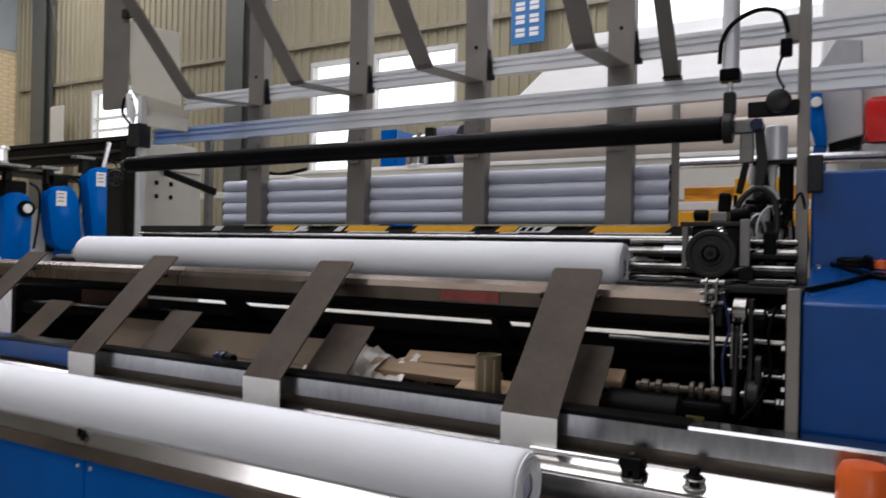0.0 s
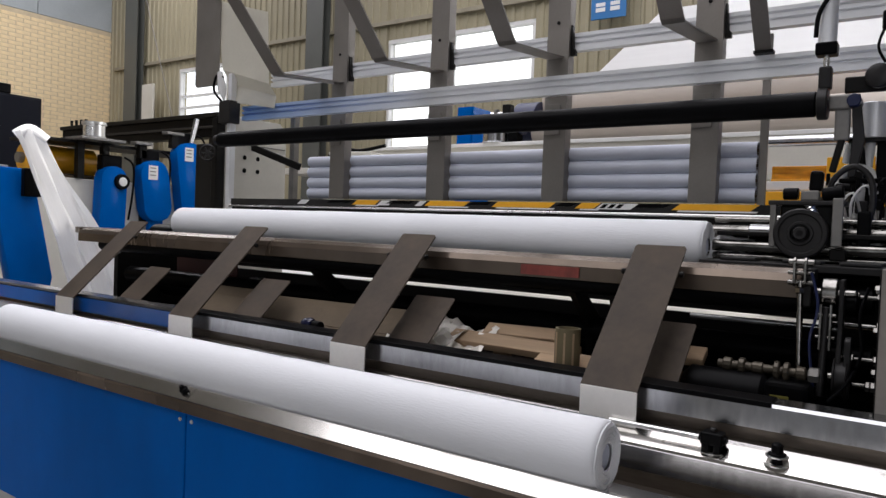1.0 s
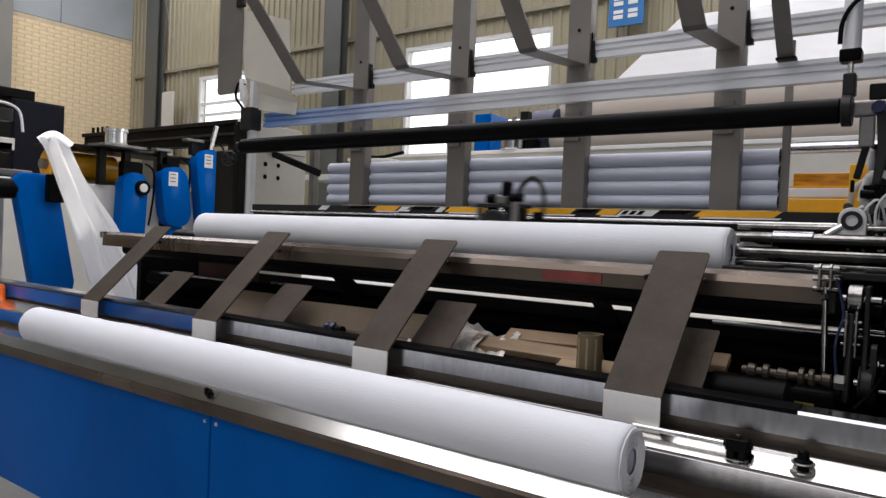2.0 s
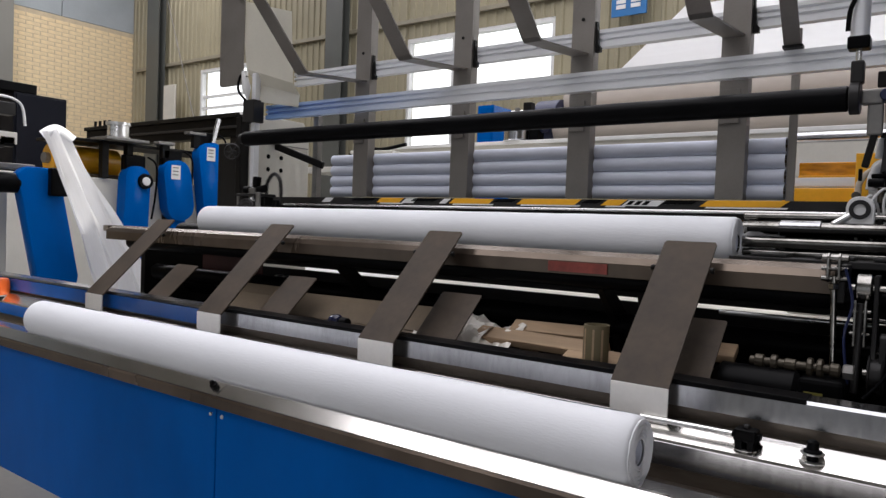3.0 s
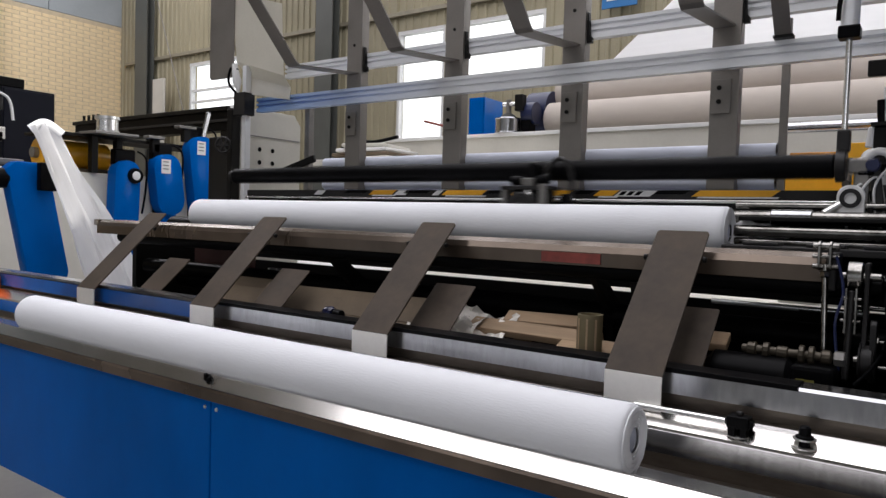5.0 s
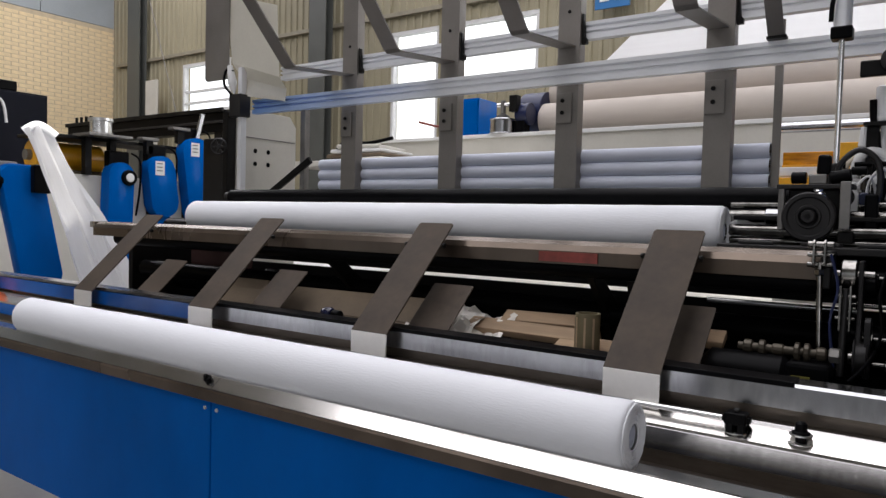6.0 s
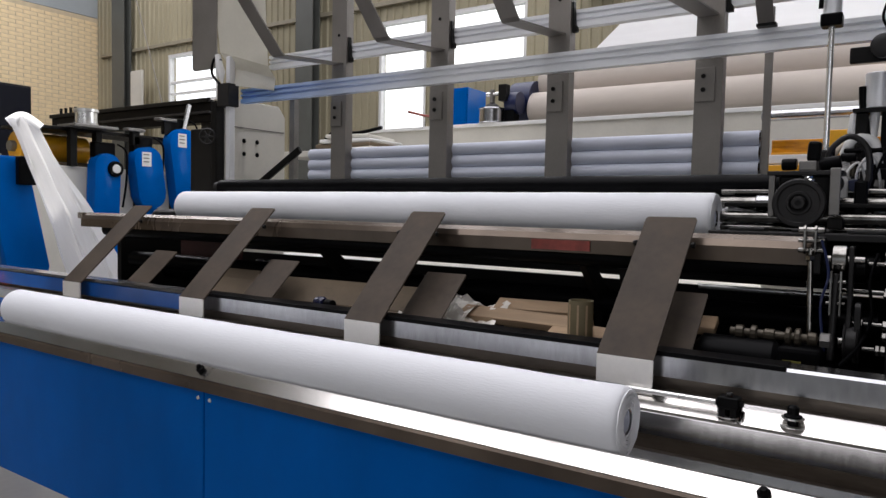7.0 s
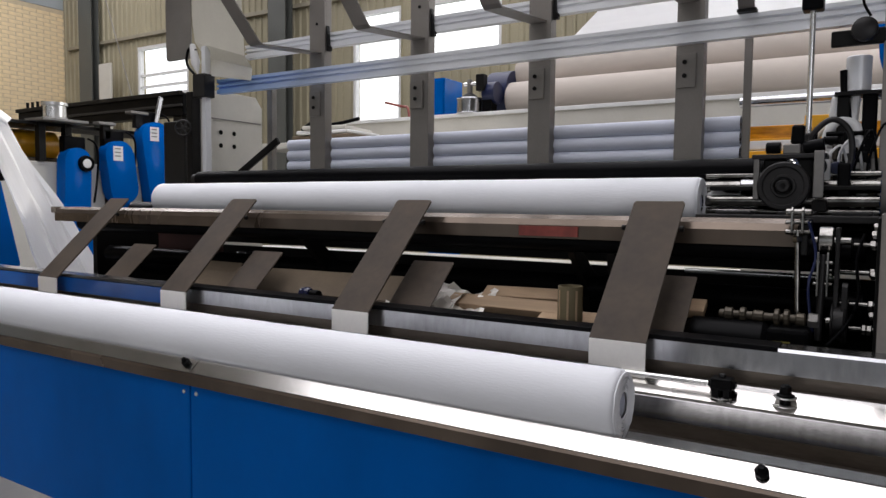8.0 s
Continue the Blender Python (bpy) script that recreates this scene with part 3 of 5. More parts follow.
    strip = part("table_strip", box(-1.80, 0.44, 0.655, 0.659, 1.436, 1.459), DARK2, t, "dark strip with warning stickers")

    def slanted(a, b, z0, z1, y0, y1, lean=0.022):
        return plate([(a - lean, z0), (b - lean, z0), (b, z1), (a, z1)], "y", y0, y1)
    for a, b in ((-1.13, -1.03), (-0.82, -0.67), (-0.57, -0.38), (-0.30, -0.245), (-0.03, 0.16)):
        part("hazard_sticker", slanted(a, b, 1.443, 1.459, 0.652, 0.6545), YELLOW, strip, "yellow warning sticker with slanted ends")
        part("sticker_edge", slanted(a - 0.004, b - 0.003, 1.4385, 1.4425, 0.652, 0.6545, 0.005), WHITEP, strip)
    for a, b in ((-1.40, -1.36), (-0.86, -0.835), (-0.24, -0.14), (-1.02, -0.97)):
        part("hazard_sticker", slanted(a, b, 1.442, 1.458, 0.652, 0.6545), WHITEP, strip, "pale sticker with dark bars")
    for k in range(3):
        part("sticker_bar", slanted(-0.236 + 0.022 * k, -0.222 + 0.022 * k, 1.445, 1.456, 0.6505, 0.6519, 0.012), BLACK, strip)
    for a, b in ((-1.25, -1.15), (-0.98, -0.88), (-0.655, -0.585), (-0.36, -0.31), (-0.13, -0.05)):
        part("black_chevron", slanted(a, b, 1.448, 1.459, 0.652, 0.6545), BLACK, strip)
    part("edge_rod", rod((-1.80, 0.648, 1.430), (0.44, 0.648, 1.430), 0.0045, 12), CHROME, t, smooth=True)
    # side frames
    bm = plate([(0.90, 0.0), (1.26, 0.0), (1.26, 1.80), (1.22, 1.85), (0.90, 1.85)], "x", -2.20, -2.15, bevel=0.003)
    side = part("side_plate", bm, CREAM, t, "cream side plate with drilled holes")
    part("dark_frame", box(-2.19, -2.155, 0.85, 0.897, 0.0, 1.83, 0.003), DARK, t)
    part("hand_wheel", lathe([(0, 0.033), (0.005, 0.038), (0.010, 0.033), (0.005, 0.029), (0, 0.033)], (-2.146, 0.80, 1.665), (0.55, -0.83, 0), 28), DARK2, t, "small handwheel on the dark frame", smooth=True)
    part("wheel_hub", rod((-2.168, 0.834, 1.665), (-2.140, 0.792, 1.665), 0.009, 14), DARK2, t, smooth=True)
    for a in (0, 60, 120):
        part("wheel_spoke", box(-0.032, 0.032, -0.003, 0.003, -0.003, 0.003, m=Matrix.Translation((-2.143, 0.796, 1.665)) @ pose(0, 0, 0, 0, 0, 33.5) @ pose(0, 0, 0, 0, a, 0)), DARK2, t)
    part("lower_side", plate([(0.40, 0.0), (0.83, 0.0), (0.83, 1.30), (0.45, 1.26), (0.40, 1.22)], "x", -2.19, -2.16, bevel=0.003), DARK, t)
    for y in (0.925, 1.005, 1.083):
        for z in (1.605, 1.665):
            part("hole", lathe([(0, 0.011), (0.001, 0.011), (0.001, 0)], (-2.149, y, z), (1, 0, 0), 14), BLACK, side)
    part("side_seam", box(-2.1485, -2.146, 0.905, 1.25, 1.722, 1.727), GREY, t)
    lever = part("dark_lever", box(-0.36, 0.0, -0.008, 0.008, -0.016, 0.016, 0.004), DARK, t, "dark lever linked to the press bar")
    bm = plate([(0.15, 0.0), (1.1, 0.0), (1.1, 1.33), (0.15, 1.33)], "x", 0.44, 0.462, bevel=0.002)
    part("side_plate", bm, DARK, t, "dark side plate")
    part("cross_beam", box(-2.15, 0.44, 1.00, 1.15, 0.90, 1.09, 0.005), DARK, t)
    # dark sheets added behind the rollers so the cavity reads as shaded
    part("dark_backing", box(-2.15, 0.44, 0.76, 0.78, 0.1, 1.172), DARK, t)
    part("dark_backing", box(-2.15, 0.44, 0.76, 0.78, 1.185, 1.39), DARK, t)
    # pale sheets added so the slit looks bright, whitest at its left end
    part("slit_backing", box(-1.84, 0.44, 1.27, 1.61, 1.08, 1.10, 0.003), CREAM, t, "cream sheet added to brighten the slit behind the rollers")
    part("slit_backing", box(-3.0, -1.843, 1.27, 1.69, 1.08, 1.10, 0.003), WHITEP, t, "whiter sheet added for the bright end of the slit")
    part("slit_filler", box(-3.0, -0.03, 1.615, 2.18, 1.045, 1.065, 0.003), CREAM, t)
    part("slit_backing_leg", box(-1.0, -0.94, 1.45, 1.51, 0, 1.08), DARK, t)
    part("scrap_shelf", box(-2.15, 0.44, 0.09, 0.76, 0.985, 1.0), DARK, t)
    part("red_guard", box(-1.92, -1.56, 0.50, 0.505, 1.12, 1.23, 0.002), DARK_RED, t, "dark red painted guard between the rollers")
    for x in (-1.62, -1.44, -1.40):
        part("guard_bolt", rod((x, 0.49, 1.17), (x, 0.46, 1.17), 0.007, 8), CHROME, t)
    part("feed_chute", sheet([(0.20, 1.02), (0.34, 1.12), (0.36, 1.15)], -1.50, -1.30, 0.003), CARD, t)
    part("brown_apron", sheet([(0.12, 1.02), (0.30, 1.045), (0.42, 1.06)], -1.25, -0.35, 0.003), SLAT, t, "brown apron sheet")
    # linkage by the right frame
    for x in (0.300, 0.318):
        part("clevis", plate(rounded(0.235, 0.262, 1.293, 1.347, 0.010, 4), "x", x, x + 0.004, bevel=0.0008), OILED, t)
    for z, r in ((1.337, 0.0065), (1.318, 0.004), (1.300, 0.005)):
        part("clevis_pin", rod((0.290, 0.25, z), (0.334, 0.25, z), r, 12), OILED, t, smooth=True)
    link = part("link_rod", rod((0.311, 0.25, 1.305), (0.318, 0.24, 1.11), 0.0055, 12), OILED, t, smooth=True)
    part("rod_nut", rod((0.3114, 0.2494, 1.292), (0.3118, 0.2487, 1.280), 0.009, 6), OILED, link)
    part("rod_eye", rod((0.308, 0.24, 1.098), (0.330, 0.24, 1.098), 0.014, 18), DARK2, link, smooth=True)
    part("rod_eye_pin", rod((0.302, 0.24, 1.098), (0.338, 0.24, 1.098), 0.005, 12), OILED, link, smooth=True)
    part("cam_roller", lathe([(0, 0), (0, 0.022), (0.003, 0.026), (0.024, 0.026), (0.027, 0.022), (0.027, 0)], (0.345, 0.27, 1.285), (1, 0, 0), 24), OILED, t, smooth=True)
    part("cam_pin", rod((0.335, 0.262, 1.285), (0.40, 0.262, 1.285), 0.007, 12), OILED, t, smooth=True)
    part("cam_arm", plate([(0.25, 1.31), (0.29, 1.31), (0.285, 1.22), (0.26, 1.13), (0.235, 1.13), (0.255, 1.22)], "x", 0.374, 0.382, bevel=0.002), DARK2, t)
    part("cam_arm", plate(rounded(0.232, 0.262, 1.10, 1.21, 0.012, 4), "x", 0.388, 0.398, bevel=0.001), DARK2, t)
    for z in (1.245, 1.205):
        part("turnbuckle_fork", box(0.346, 0.350, 0.236, 0.254, z - 0.022, z + 0.02, 0.001), OILED, t)
        part("turnbuckle_fork", box(0.362, 0.366, 0.236, 0.254, z - 0.022, z + 0.02, 0.001), OILED, t)
        part("fork_pin", rod((0.340, 0.245, z), (0.372, 0.245, z), 0.004, 10), OILED, t, smooth=True)
    part("turnbuckle_rod", rod((0.356, 0.245, 1.26), (0.352, 0.242, 1.10), 0.006, 12), DARK2, t, smooth=True)
    pul = part("timing_pulley", lathe([(0, 0), (0, 0.034), (0.003, 0.036), (0.004, 0.030), (0.020, 0.030), (0.021, 0.036), (0.024, 0.034), (0.024, 0)], (0.372, 0.25, 1.135), (1, 0, 0), 28), DARK2, t, "dark timing pulley", smooth=True)
    part("pulley_hub", lathe([(0, 0.012), (0.008, 0.011), (0.009, 0.004), (0.009, 0)], (0.372, 0.25, 1.135), (-1, 0, 0), 16), OILED, pul, smooth=True)
    for y, z, x0 in ((0.34, 1.275, 0.372), (0.34, 1.222, 0.345), (0.30, 1.165, 0.37), (0.26, 1.125, 0.40)):
        tie = part("tie_rod", rod((x0, y, z), (0.44, y, z), 0.005, 10), OILED, t, smooth=True)
        part("hex_nut", rod((x0 + 0.02, y, z), (x0 + 0.029, y, z), 0.010, 6), OILED, tie)
        part("hex_nut", rod((0.428, y, z), (0.438, y, z), 0.010, 6), OILED, tie)
    for y, z in ((0.19, 1.30), (0.19, 1.23), (0.19, 1.16), (0.36, 1.31)):
        part("frame_bolt", rod((0.44, y, z), (0.432, y, z), 0.008, 6), OILED, t)
    part("grease_line", pipe([(0.42, 0.24, 1.30), (0.41, 0.225, 1.25), (0.415, 0.22, 1.19), (0.40, 0.21, 1.14), (0.37, 0.20, 1.10)], 0.003, 8), BLACK, t, smooth=True)
    part("air_line", pipe([(0.33, 0.24, 1.32), (0.345, 0.225, 1.26), (0.335, 0.22, 1.20), (0.345, 0.21, 1.12)], 0.0025, 8), NAVY, t, smooth=True)
    part("web_finger", plate([(0.37, 1.235), (0.41, 1.235), (0.415, 1.19), (0.40, 1.175), (0.385, 1.19)], "x", -0.10, -0.07, bevel=0.002), DARK2, t)
    return lever


lever = rewinder()


def drive_motor():
    t = thing("drive_motor", "black electric motor with bronze pipe fittings on top", "motor")
    part("housing", lathe([(0, 0), (0, 0.026), (0.014, 0.041), (0.14, 0.041), (0.148, 0.034), (0.148, 0)], (0.125, 0.20, 1.092), (1, 0, 0), 28), BLACK, t, smooth=True)
    part("gearbox", box(0.273, 0.345, 0.165, 0.235, 1.045, 1.128, 0.008), BLACK, t)
    part("foot", box(0.13, 0.33, 0.165, 0.235, 1.0, 1.05, 0.003), DARK, t)
    pipe_run = part("fitting_pipe", rod((0.185, 0.205, 1.142), (0.335, 0.205, 1.142), 0.008, 14), BRONZE, t, "oiled bronze pipe", smooth=True)
    for x, n, r in ((0.195, 0.016, 0.013), (0.222, 0.012, 0.015), (0.245, 0.020, 0.011), (0.282, 0.010, 0.017), (0.298, 0.010, 0.017), (0.318, 0.016, 0.012)):
        part("collar", rod((x, 0.205, 1.142), (x + n, 0.205, 1.142), r, 12), BRONZE, pipe_run)
    part("outlet", rod((0.338, 0.205, 1.142), (0.356, 0.205, 1.142), 0.014, 6), GREY, t)
    part("plate_label", box(0.284, 0.314, 0.162, 0.1645, 1.085, 1.105, 0.0005), mat("dull_yellow_label", (0.16, 0.14, 0.02), 0.5), t, "small dull yellow rating label")


drive_motor()


def scrap():
    """Offcuts on the shelf under the rollers."""
    rnd = random.Random(7)
    for x0, x1, y, z, a in ((-0.45, -0.11, 0.24, 1.112, -3), (0.0, 0.15, 0.25, 1.140, 3), (-0.38, -0.18, 0.31, 1.130, 9), (-0.19, 0.12, 0.20, 1.100, -4)):
        p = thing("wooden_board", "raw pale pine board lying across the lower beams", "board", "boards")
        m = Matrix.Translation(((x0 + x1) / 2, y, z)) @ pose(0, 0, 0, 24, 0, a)
        h = (x1 - x0) / 2
        part("plank", box(-h, h, -0.024, 0.024, -0.009, 0.009, 0.002, m=m), WOOD, p)
        part("batten", box(-h + 0.02, -h + 0.05, -0.02, 0.02, -z + 1.0 + 0.012, -0.011, m=m), WOOD, p)
    c = thing("cardboard_sheet", "brown cardboard sheet leaning against the lower roller", "cardboard")
    part("sheet", box(-0.40, 0.20, -0.09, 0.09, -0.003, 0.003, 0.001, m=Matrix.Translation((-0.80, 0.22, 1.095)) @ pose(0, 0, 0, 40, 0, 4)), CARD, c)
    part("crease", box(-0.36, 0.22, -0.002, 0.002, 0.003, 0.005, m=Matrix.Translation((-0.80, 0.22, 1.095)) @ pose(0, 0, 0, 40, 0, 4)), CARD, c)
    r = thing("cardboard_tube", "short dull yellow cardboard tube standing on the shelf", "tube")
    part("tube", lathe([(0, 0.026), (0.178, 0.026), (0.178, 0.022), (0, 0.022), (0, 0.026)], (-0.104, 0.165, 1.0), (0, 0, 1), 24), mat("olive_card", (0.16, 0.13, 0.07), 0.7), r, smooth=True)
    for a in (200, 235, 280, 320):
        part("seam", box(-0.002, 0.002, -0.0005, 0.0015, 0.0, 0.17, m=Matrix.Translation((-0.104 + 0.0265 * math.cos(radians(a)), 0.165 + 0.0265 * math.sin(radians(a)), 1.0)) @ pose(0, 0, 0, 0, 0, a + 90)), WOOD, r)
    foil = mat("packing_paper", (0.80, 0.76, 0.70), 0.35, 0.15, 0.1, 9)
    for x, y, w in ((-0.50, 0.20, 0.12), (-0.42, 0.23, 0.11), (-0.46, 0.28, 0.13)):
        t = thing("crumpled_paper", "crumpled sheet of pale shiny packing paper", "paper", "crumpled sheets")
        bm = bmesh.new()
        bmesh.ops.create_grid(bm, x_segments=14, y_segments=10, size=0.5)
        for v in bm.verts:
            q = v.co.copy()
            v.co = Vector((x + q.x * w * 1.5, y + q.y * w * 1.1, 1.105 + 0.035 * noise.noise(q * 3.1 + Vector((x * 9, 1, 2))) + 0.016 * noise.noise(q * 7.7 + Vector((3, y * 7, 1))) + q.y * 0.05))
        part("foil", bm, foil, t)
        part("wad", lathe([(0, 0), (0.005, w * 0.3), (0.05, w * 0.35), (0.075, 0)], (x, y, 1.0), (0, 0, 1), 10), CARD, t)
    b = thing("blue_valve", "small dark blue valve standing behind the rail", "valve")
    part("knob", lathe([(0, 0.008), (0.004, 0.016), (0.026, 0.017), (0.036, 0.012), (0.038, 0)], (-0.80, 0.10, 1.116), (1, -0.2, 0.1), 16), mat("navy_plastic", (0.006, 0.008, 0.035), 0.2), b, smooth=True)
    part("stem", rod((-0.764, 0.095, 1.118), (-0.735, 0.09, 1.118), 0.012, 14), BLACK, b, smooth=True)
    part("base", box(-0.80, -0.735, 0.086, 0.125, 1.0, 1.106, 0.003), BLACK, b)


scrap()


# ---------------------------------------------------------------- frames at the right end
def side_housing():
    t = thing("side_housing", "deep blue sheet-metal gear housing beside the rollers", "housing")
    part("lower_box", plate([(0.10, 0.1), (0.60, 0.1), (0.60, 1.372), (0.104, 1.318), (0.10, 1.313)], "x", 0.466, 1.6, bevel=0.003), BLUE_DARK, t)
    part("edge_plate", box(0.4455, 0.464, 0.085, 0.12, 0.9, 1.338, 0.002), STRAP, t, "bare steel edge plate")
    part("upper_box", box(0.462, 1.6, 0.605, 1.2, 1.30, 1.578, 0.006), BLUE_DARK, t)

    def top(x, y, up=0.0):
        return (x, y, 1.318 + (y - 0.10) * 0.109 + up)
    for k in range(4):
        part("screw", lathe([(0, 0.006), (0.003, 0.005), (0.004, 0)], top(0.48 + 0.03 * k, 0.58), (0, 0, 1), 10), CHROME, t)
    h = thing("coiled_hose", "dark rubber hose coil lying on the blue housing", "hose")
    part("coil", pipe([top(0.546 + 0.028 * math.cos(a), 0.545 + 0.03 * math.sin(a), 0.006 + 0.0012 * a) for a in [k * 0.7 for k in range(20)]], 0.006, smooth_steps=3), BLACK, h, smooth=True)
    for pts in (((0.470, 0.20), (0.53, 0.32), (0.574, 0.43), (0.590, 0.42)), ((0.505, 0.58), (0.55, 0.47), (0.584, 0.39), (0.60, 0.395))):
        k = thing("hex_key", "bent black hex key lying on the blue housing", "tool", "hex keys")
        part("key", pipe([top(x, y, 0.005) for x, y in pts], 0.005, 6), BLACK, k)
    r = thing("red_cap", "small red plastic cap on the blue housing", "cap")
    part("cap", lathe([(0, 0.018), (0.016, 0.016), (0.02, 0)], top(0.592, 0.56), (0, 0, 1), 18), ORANGE, r, smooth=True)


side_housing()


def air_cylinder():
    t = thing("air_cylinder", "grey pneumatic cylinder with black hose on a steel upright", "cylinder")
    up = part("upright", box(0.432, 0.457, 0.60, 0.63, 1.30, 2.06, 0.002), STRAP, t, "brown-grey steel upright")
    part("upright_bracket", box(0.405, 0.435, 0.605, 0.625, 1.87, 1.93, 0.002), STRAP, up)
    part("valve_box", box(0.455, 0.485, 0.57, 0.61, 1.53, 1.61, 0.003), DARK2, up)
    part("barrel", rod((0.292, 0.60, 1.815), (0.292, 0.60, 2.25), 0.019, 24), ALU, t, smooth=True)
    part("end_cap", box(0.27, 0.314, 0.58, 0.62, 1.79, 1.818, 0.004), BLACK, t)
    part("hose", pipe([(0.27, 0.585, 1.83), (0.275, 0.58, 1.88), (0.30, 0.58, 1.92), (0.35, 0.59, 1.945), (0.395, 0.60, 1.935), (0.41, 0.60, 1.89)], 0.005), BLACK, t, smooth=True)
    part("fitting", box(0.395, 0.42, 0.59, 0.61, 1.835, 1.875, 0.004), BLACK, t)
    part("lead", pipe([(0.40, 0.60, 1.84), (0.39, 0.60, 1.80), (0.405, 0.60, 1.765)], 0.003, 8), BLACK, t)
    part("hand_knob", lathe([(0, 0.02), (0.004, 0.026), (0.02, 0.026), (0.024, 0.02), (0.024, 0)], (0.395, 0.60, 1.735), (0, -1, 0), 20), DARK2, t, "round black hand knob", smooth=True)
    part("knob_arm", box(0.33, 0.44, 0.60, 0.615, 1.705, 1.74, 0.003), DARK, t)
    part("silver_drum", rod((0.385, 0.66, 1.61), (0.385, 0.66, 1.69), 0.026, 24), ALU, t, "bright metal filter drum", smooth=True)
    part("drum_shelf", box(0.34, 0.44, 0.62, 0.70, 1.60, 1.608), DARK, t)
    return t


air_cylinder()


def valve_cluster():
    t = thing("valve_cluster", "cluster of black valves, pale elbows and hoses on the end frame", "valves")
    part("base", box(0.335, 0.44, 0.66, 0.72, 1.30, 1.40, 0.003), DARK, t)
    part("white_hood", plate(rounded(0.315, 0.375, 1.40, 1.56, 0.028, 6, True, False), "y", 0.70, 0.72, bevel=0.004), WHITEP, t, "pale rounded hood")
    part("pipe_loop", pipe([(0.30, 0.66, 1.44), (0.30, 0.66, 1.50), (0.325, 0.66, 1.53), (0.355, 0.66, 1.52), (0.37, 0.66, 1.46), (0.375, 0.66, 1.40)], 0.007), mat("beige_hose", (0.6, 0.52, 0.42), 0.5), t, smooth=True)
    rnd = random.Random(5)
    for k in range(7):
        x, z = 0.335 + 0.1 * rnd.random(), 1.36 + 0.11 * rnd.random()
        part("valve", box(x - 0.012, x + 0.012, 0.62, 0.65, z - 0.014, z + 0.014, 0.003), rnd.choice((BLACK, DARK2, GREY)), t)
    for k in range(5):
        x = 0.345 + 0.02 * k
        part("fitting", rod((x, 0.63, 1.345), (x, 0.63, 1.375), 0.006, 12), rnd.choice((CHROME, GREY, BLACK)), t, smooth=True)
    for k in range(26):
        x, z, y = 0.30 + 0.13 * rnd.random(), 1.335 + 0.17 * rnd.random(), 0.585 + 0.05 * rnd.random()
        d = rnd.choice(((1, 0, 0), (0, 0, 1), (0, -1, 0)))
        q, n = 0.004 + 0.006 * rnd.random(), 0.012 + 0.02 * rnd.random()
        part("fitting", rod((x, y, z), (x + d[0] * n, y + d[1] * n, z + d[2] * n), q, 10), rnd.choice((CHROME, GREY, BLACK, DARK2, BLACK, BRONZE)), t, smooth=True)
    for k in range(5):
        x = 0.31 + 0.028 * k
        part("thin_hose", pipe([(x, 0.60, 1.36), (x - 0.01, 0.585, 1.42 + 0.02 * (k % 3)), (x + 0.02, 0.59, 1.47 + 0.015 * k), (x + 0.035, 0.62, 1.43), (x + 0.03, 0.64, 1.37)], 0.003, 6), rnd.choice((WHITEP, BLACK, WHITEP)), t, smooth=True)
    part("white_arch", pipe([(0.325, 0.648, 1.485), (0.332, 0.648, 1.525), (0.355, 0.648, 1.545), (0.385, 0.648, 1.530), (0.395, 0.648, 1.485)], 0.012), WHITEP, t, "white plastic elbow pipe", smooth=True)
    for x, z0, z1 in ((0.338, 1.555, 1.60), (0.378, 1.545, 1.612)):
        part("white_tube", rod((x, 0.652, z0), (x + 0.005, 0.652, z1), 0.010, 16), WHITEP, t, smooth=True)
    part("white_tube", rod((0.362, 0.648, 1.43), (0.368, 0.648, 1.50), 0.011, 16), WHITEP, t, smooth=True)
    part("tube_band", rod((0.325, 0.64, 1.515), (0.40, 0.64, 1.515), 0.006, 12), BLACK, t, smooth=True)
    part("dark_manifold", box(0.395, 0.425, 0.64, 0.67, 1.47, 1.61, 0.004), BLACK, t)
    part("clear_bowl", rod((0.405, 0.60, 1.35), (0.405, 0.60, 1.40), 0.014, 16), WHITEP, t, smooth=True)
    part("hose", pipe([(0.385, 0.65, 1.42), (0.38, 0.65, 1.52), (0.36, 0.65, 1.60), (0.355, 0.65, 1.66)], 0.008), BLACK, t, smooth=True)
    part("link", box(0.345, 0.37, 0.64, 0.66, 1.44, 1.60, 0.003, m=None), DARK, t)


valve_cluster()


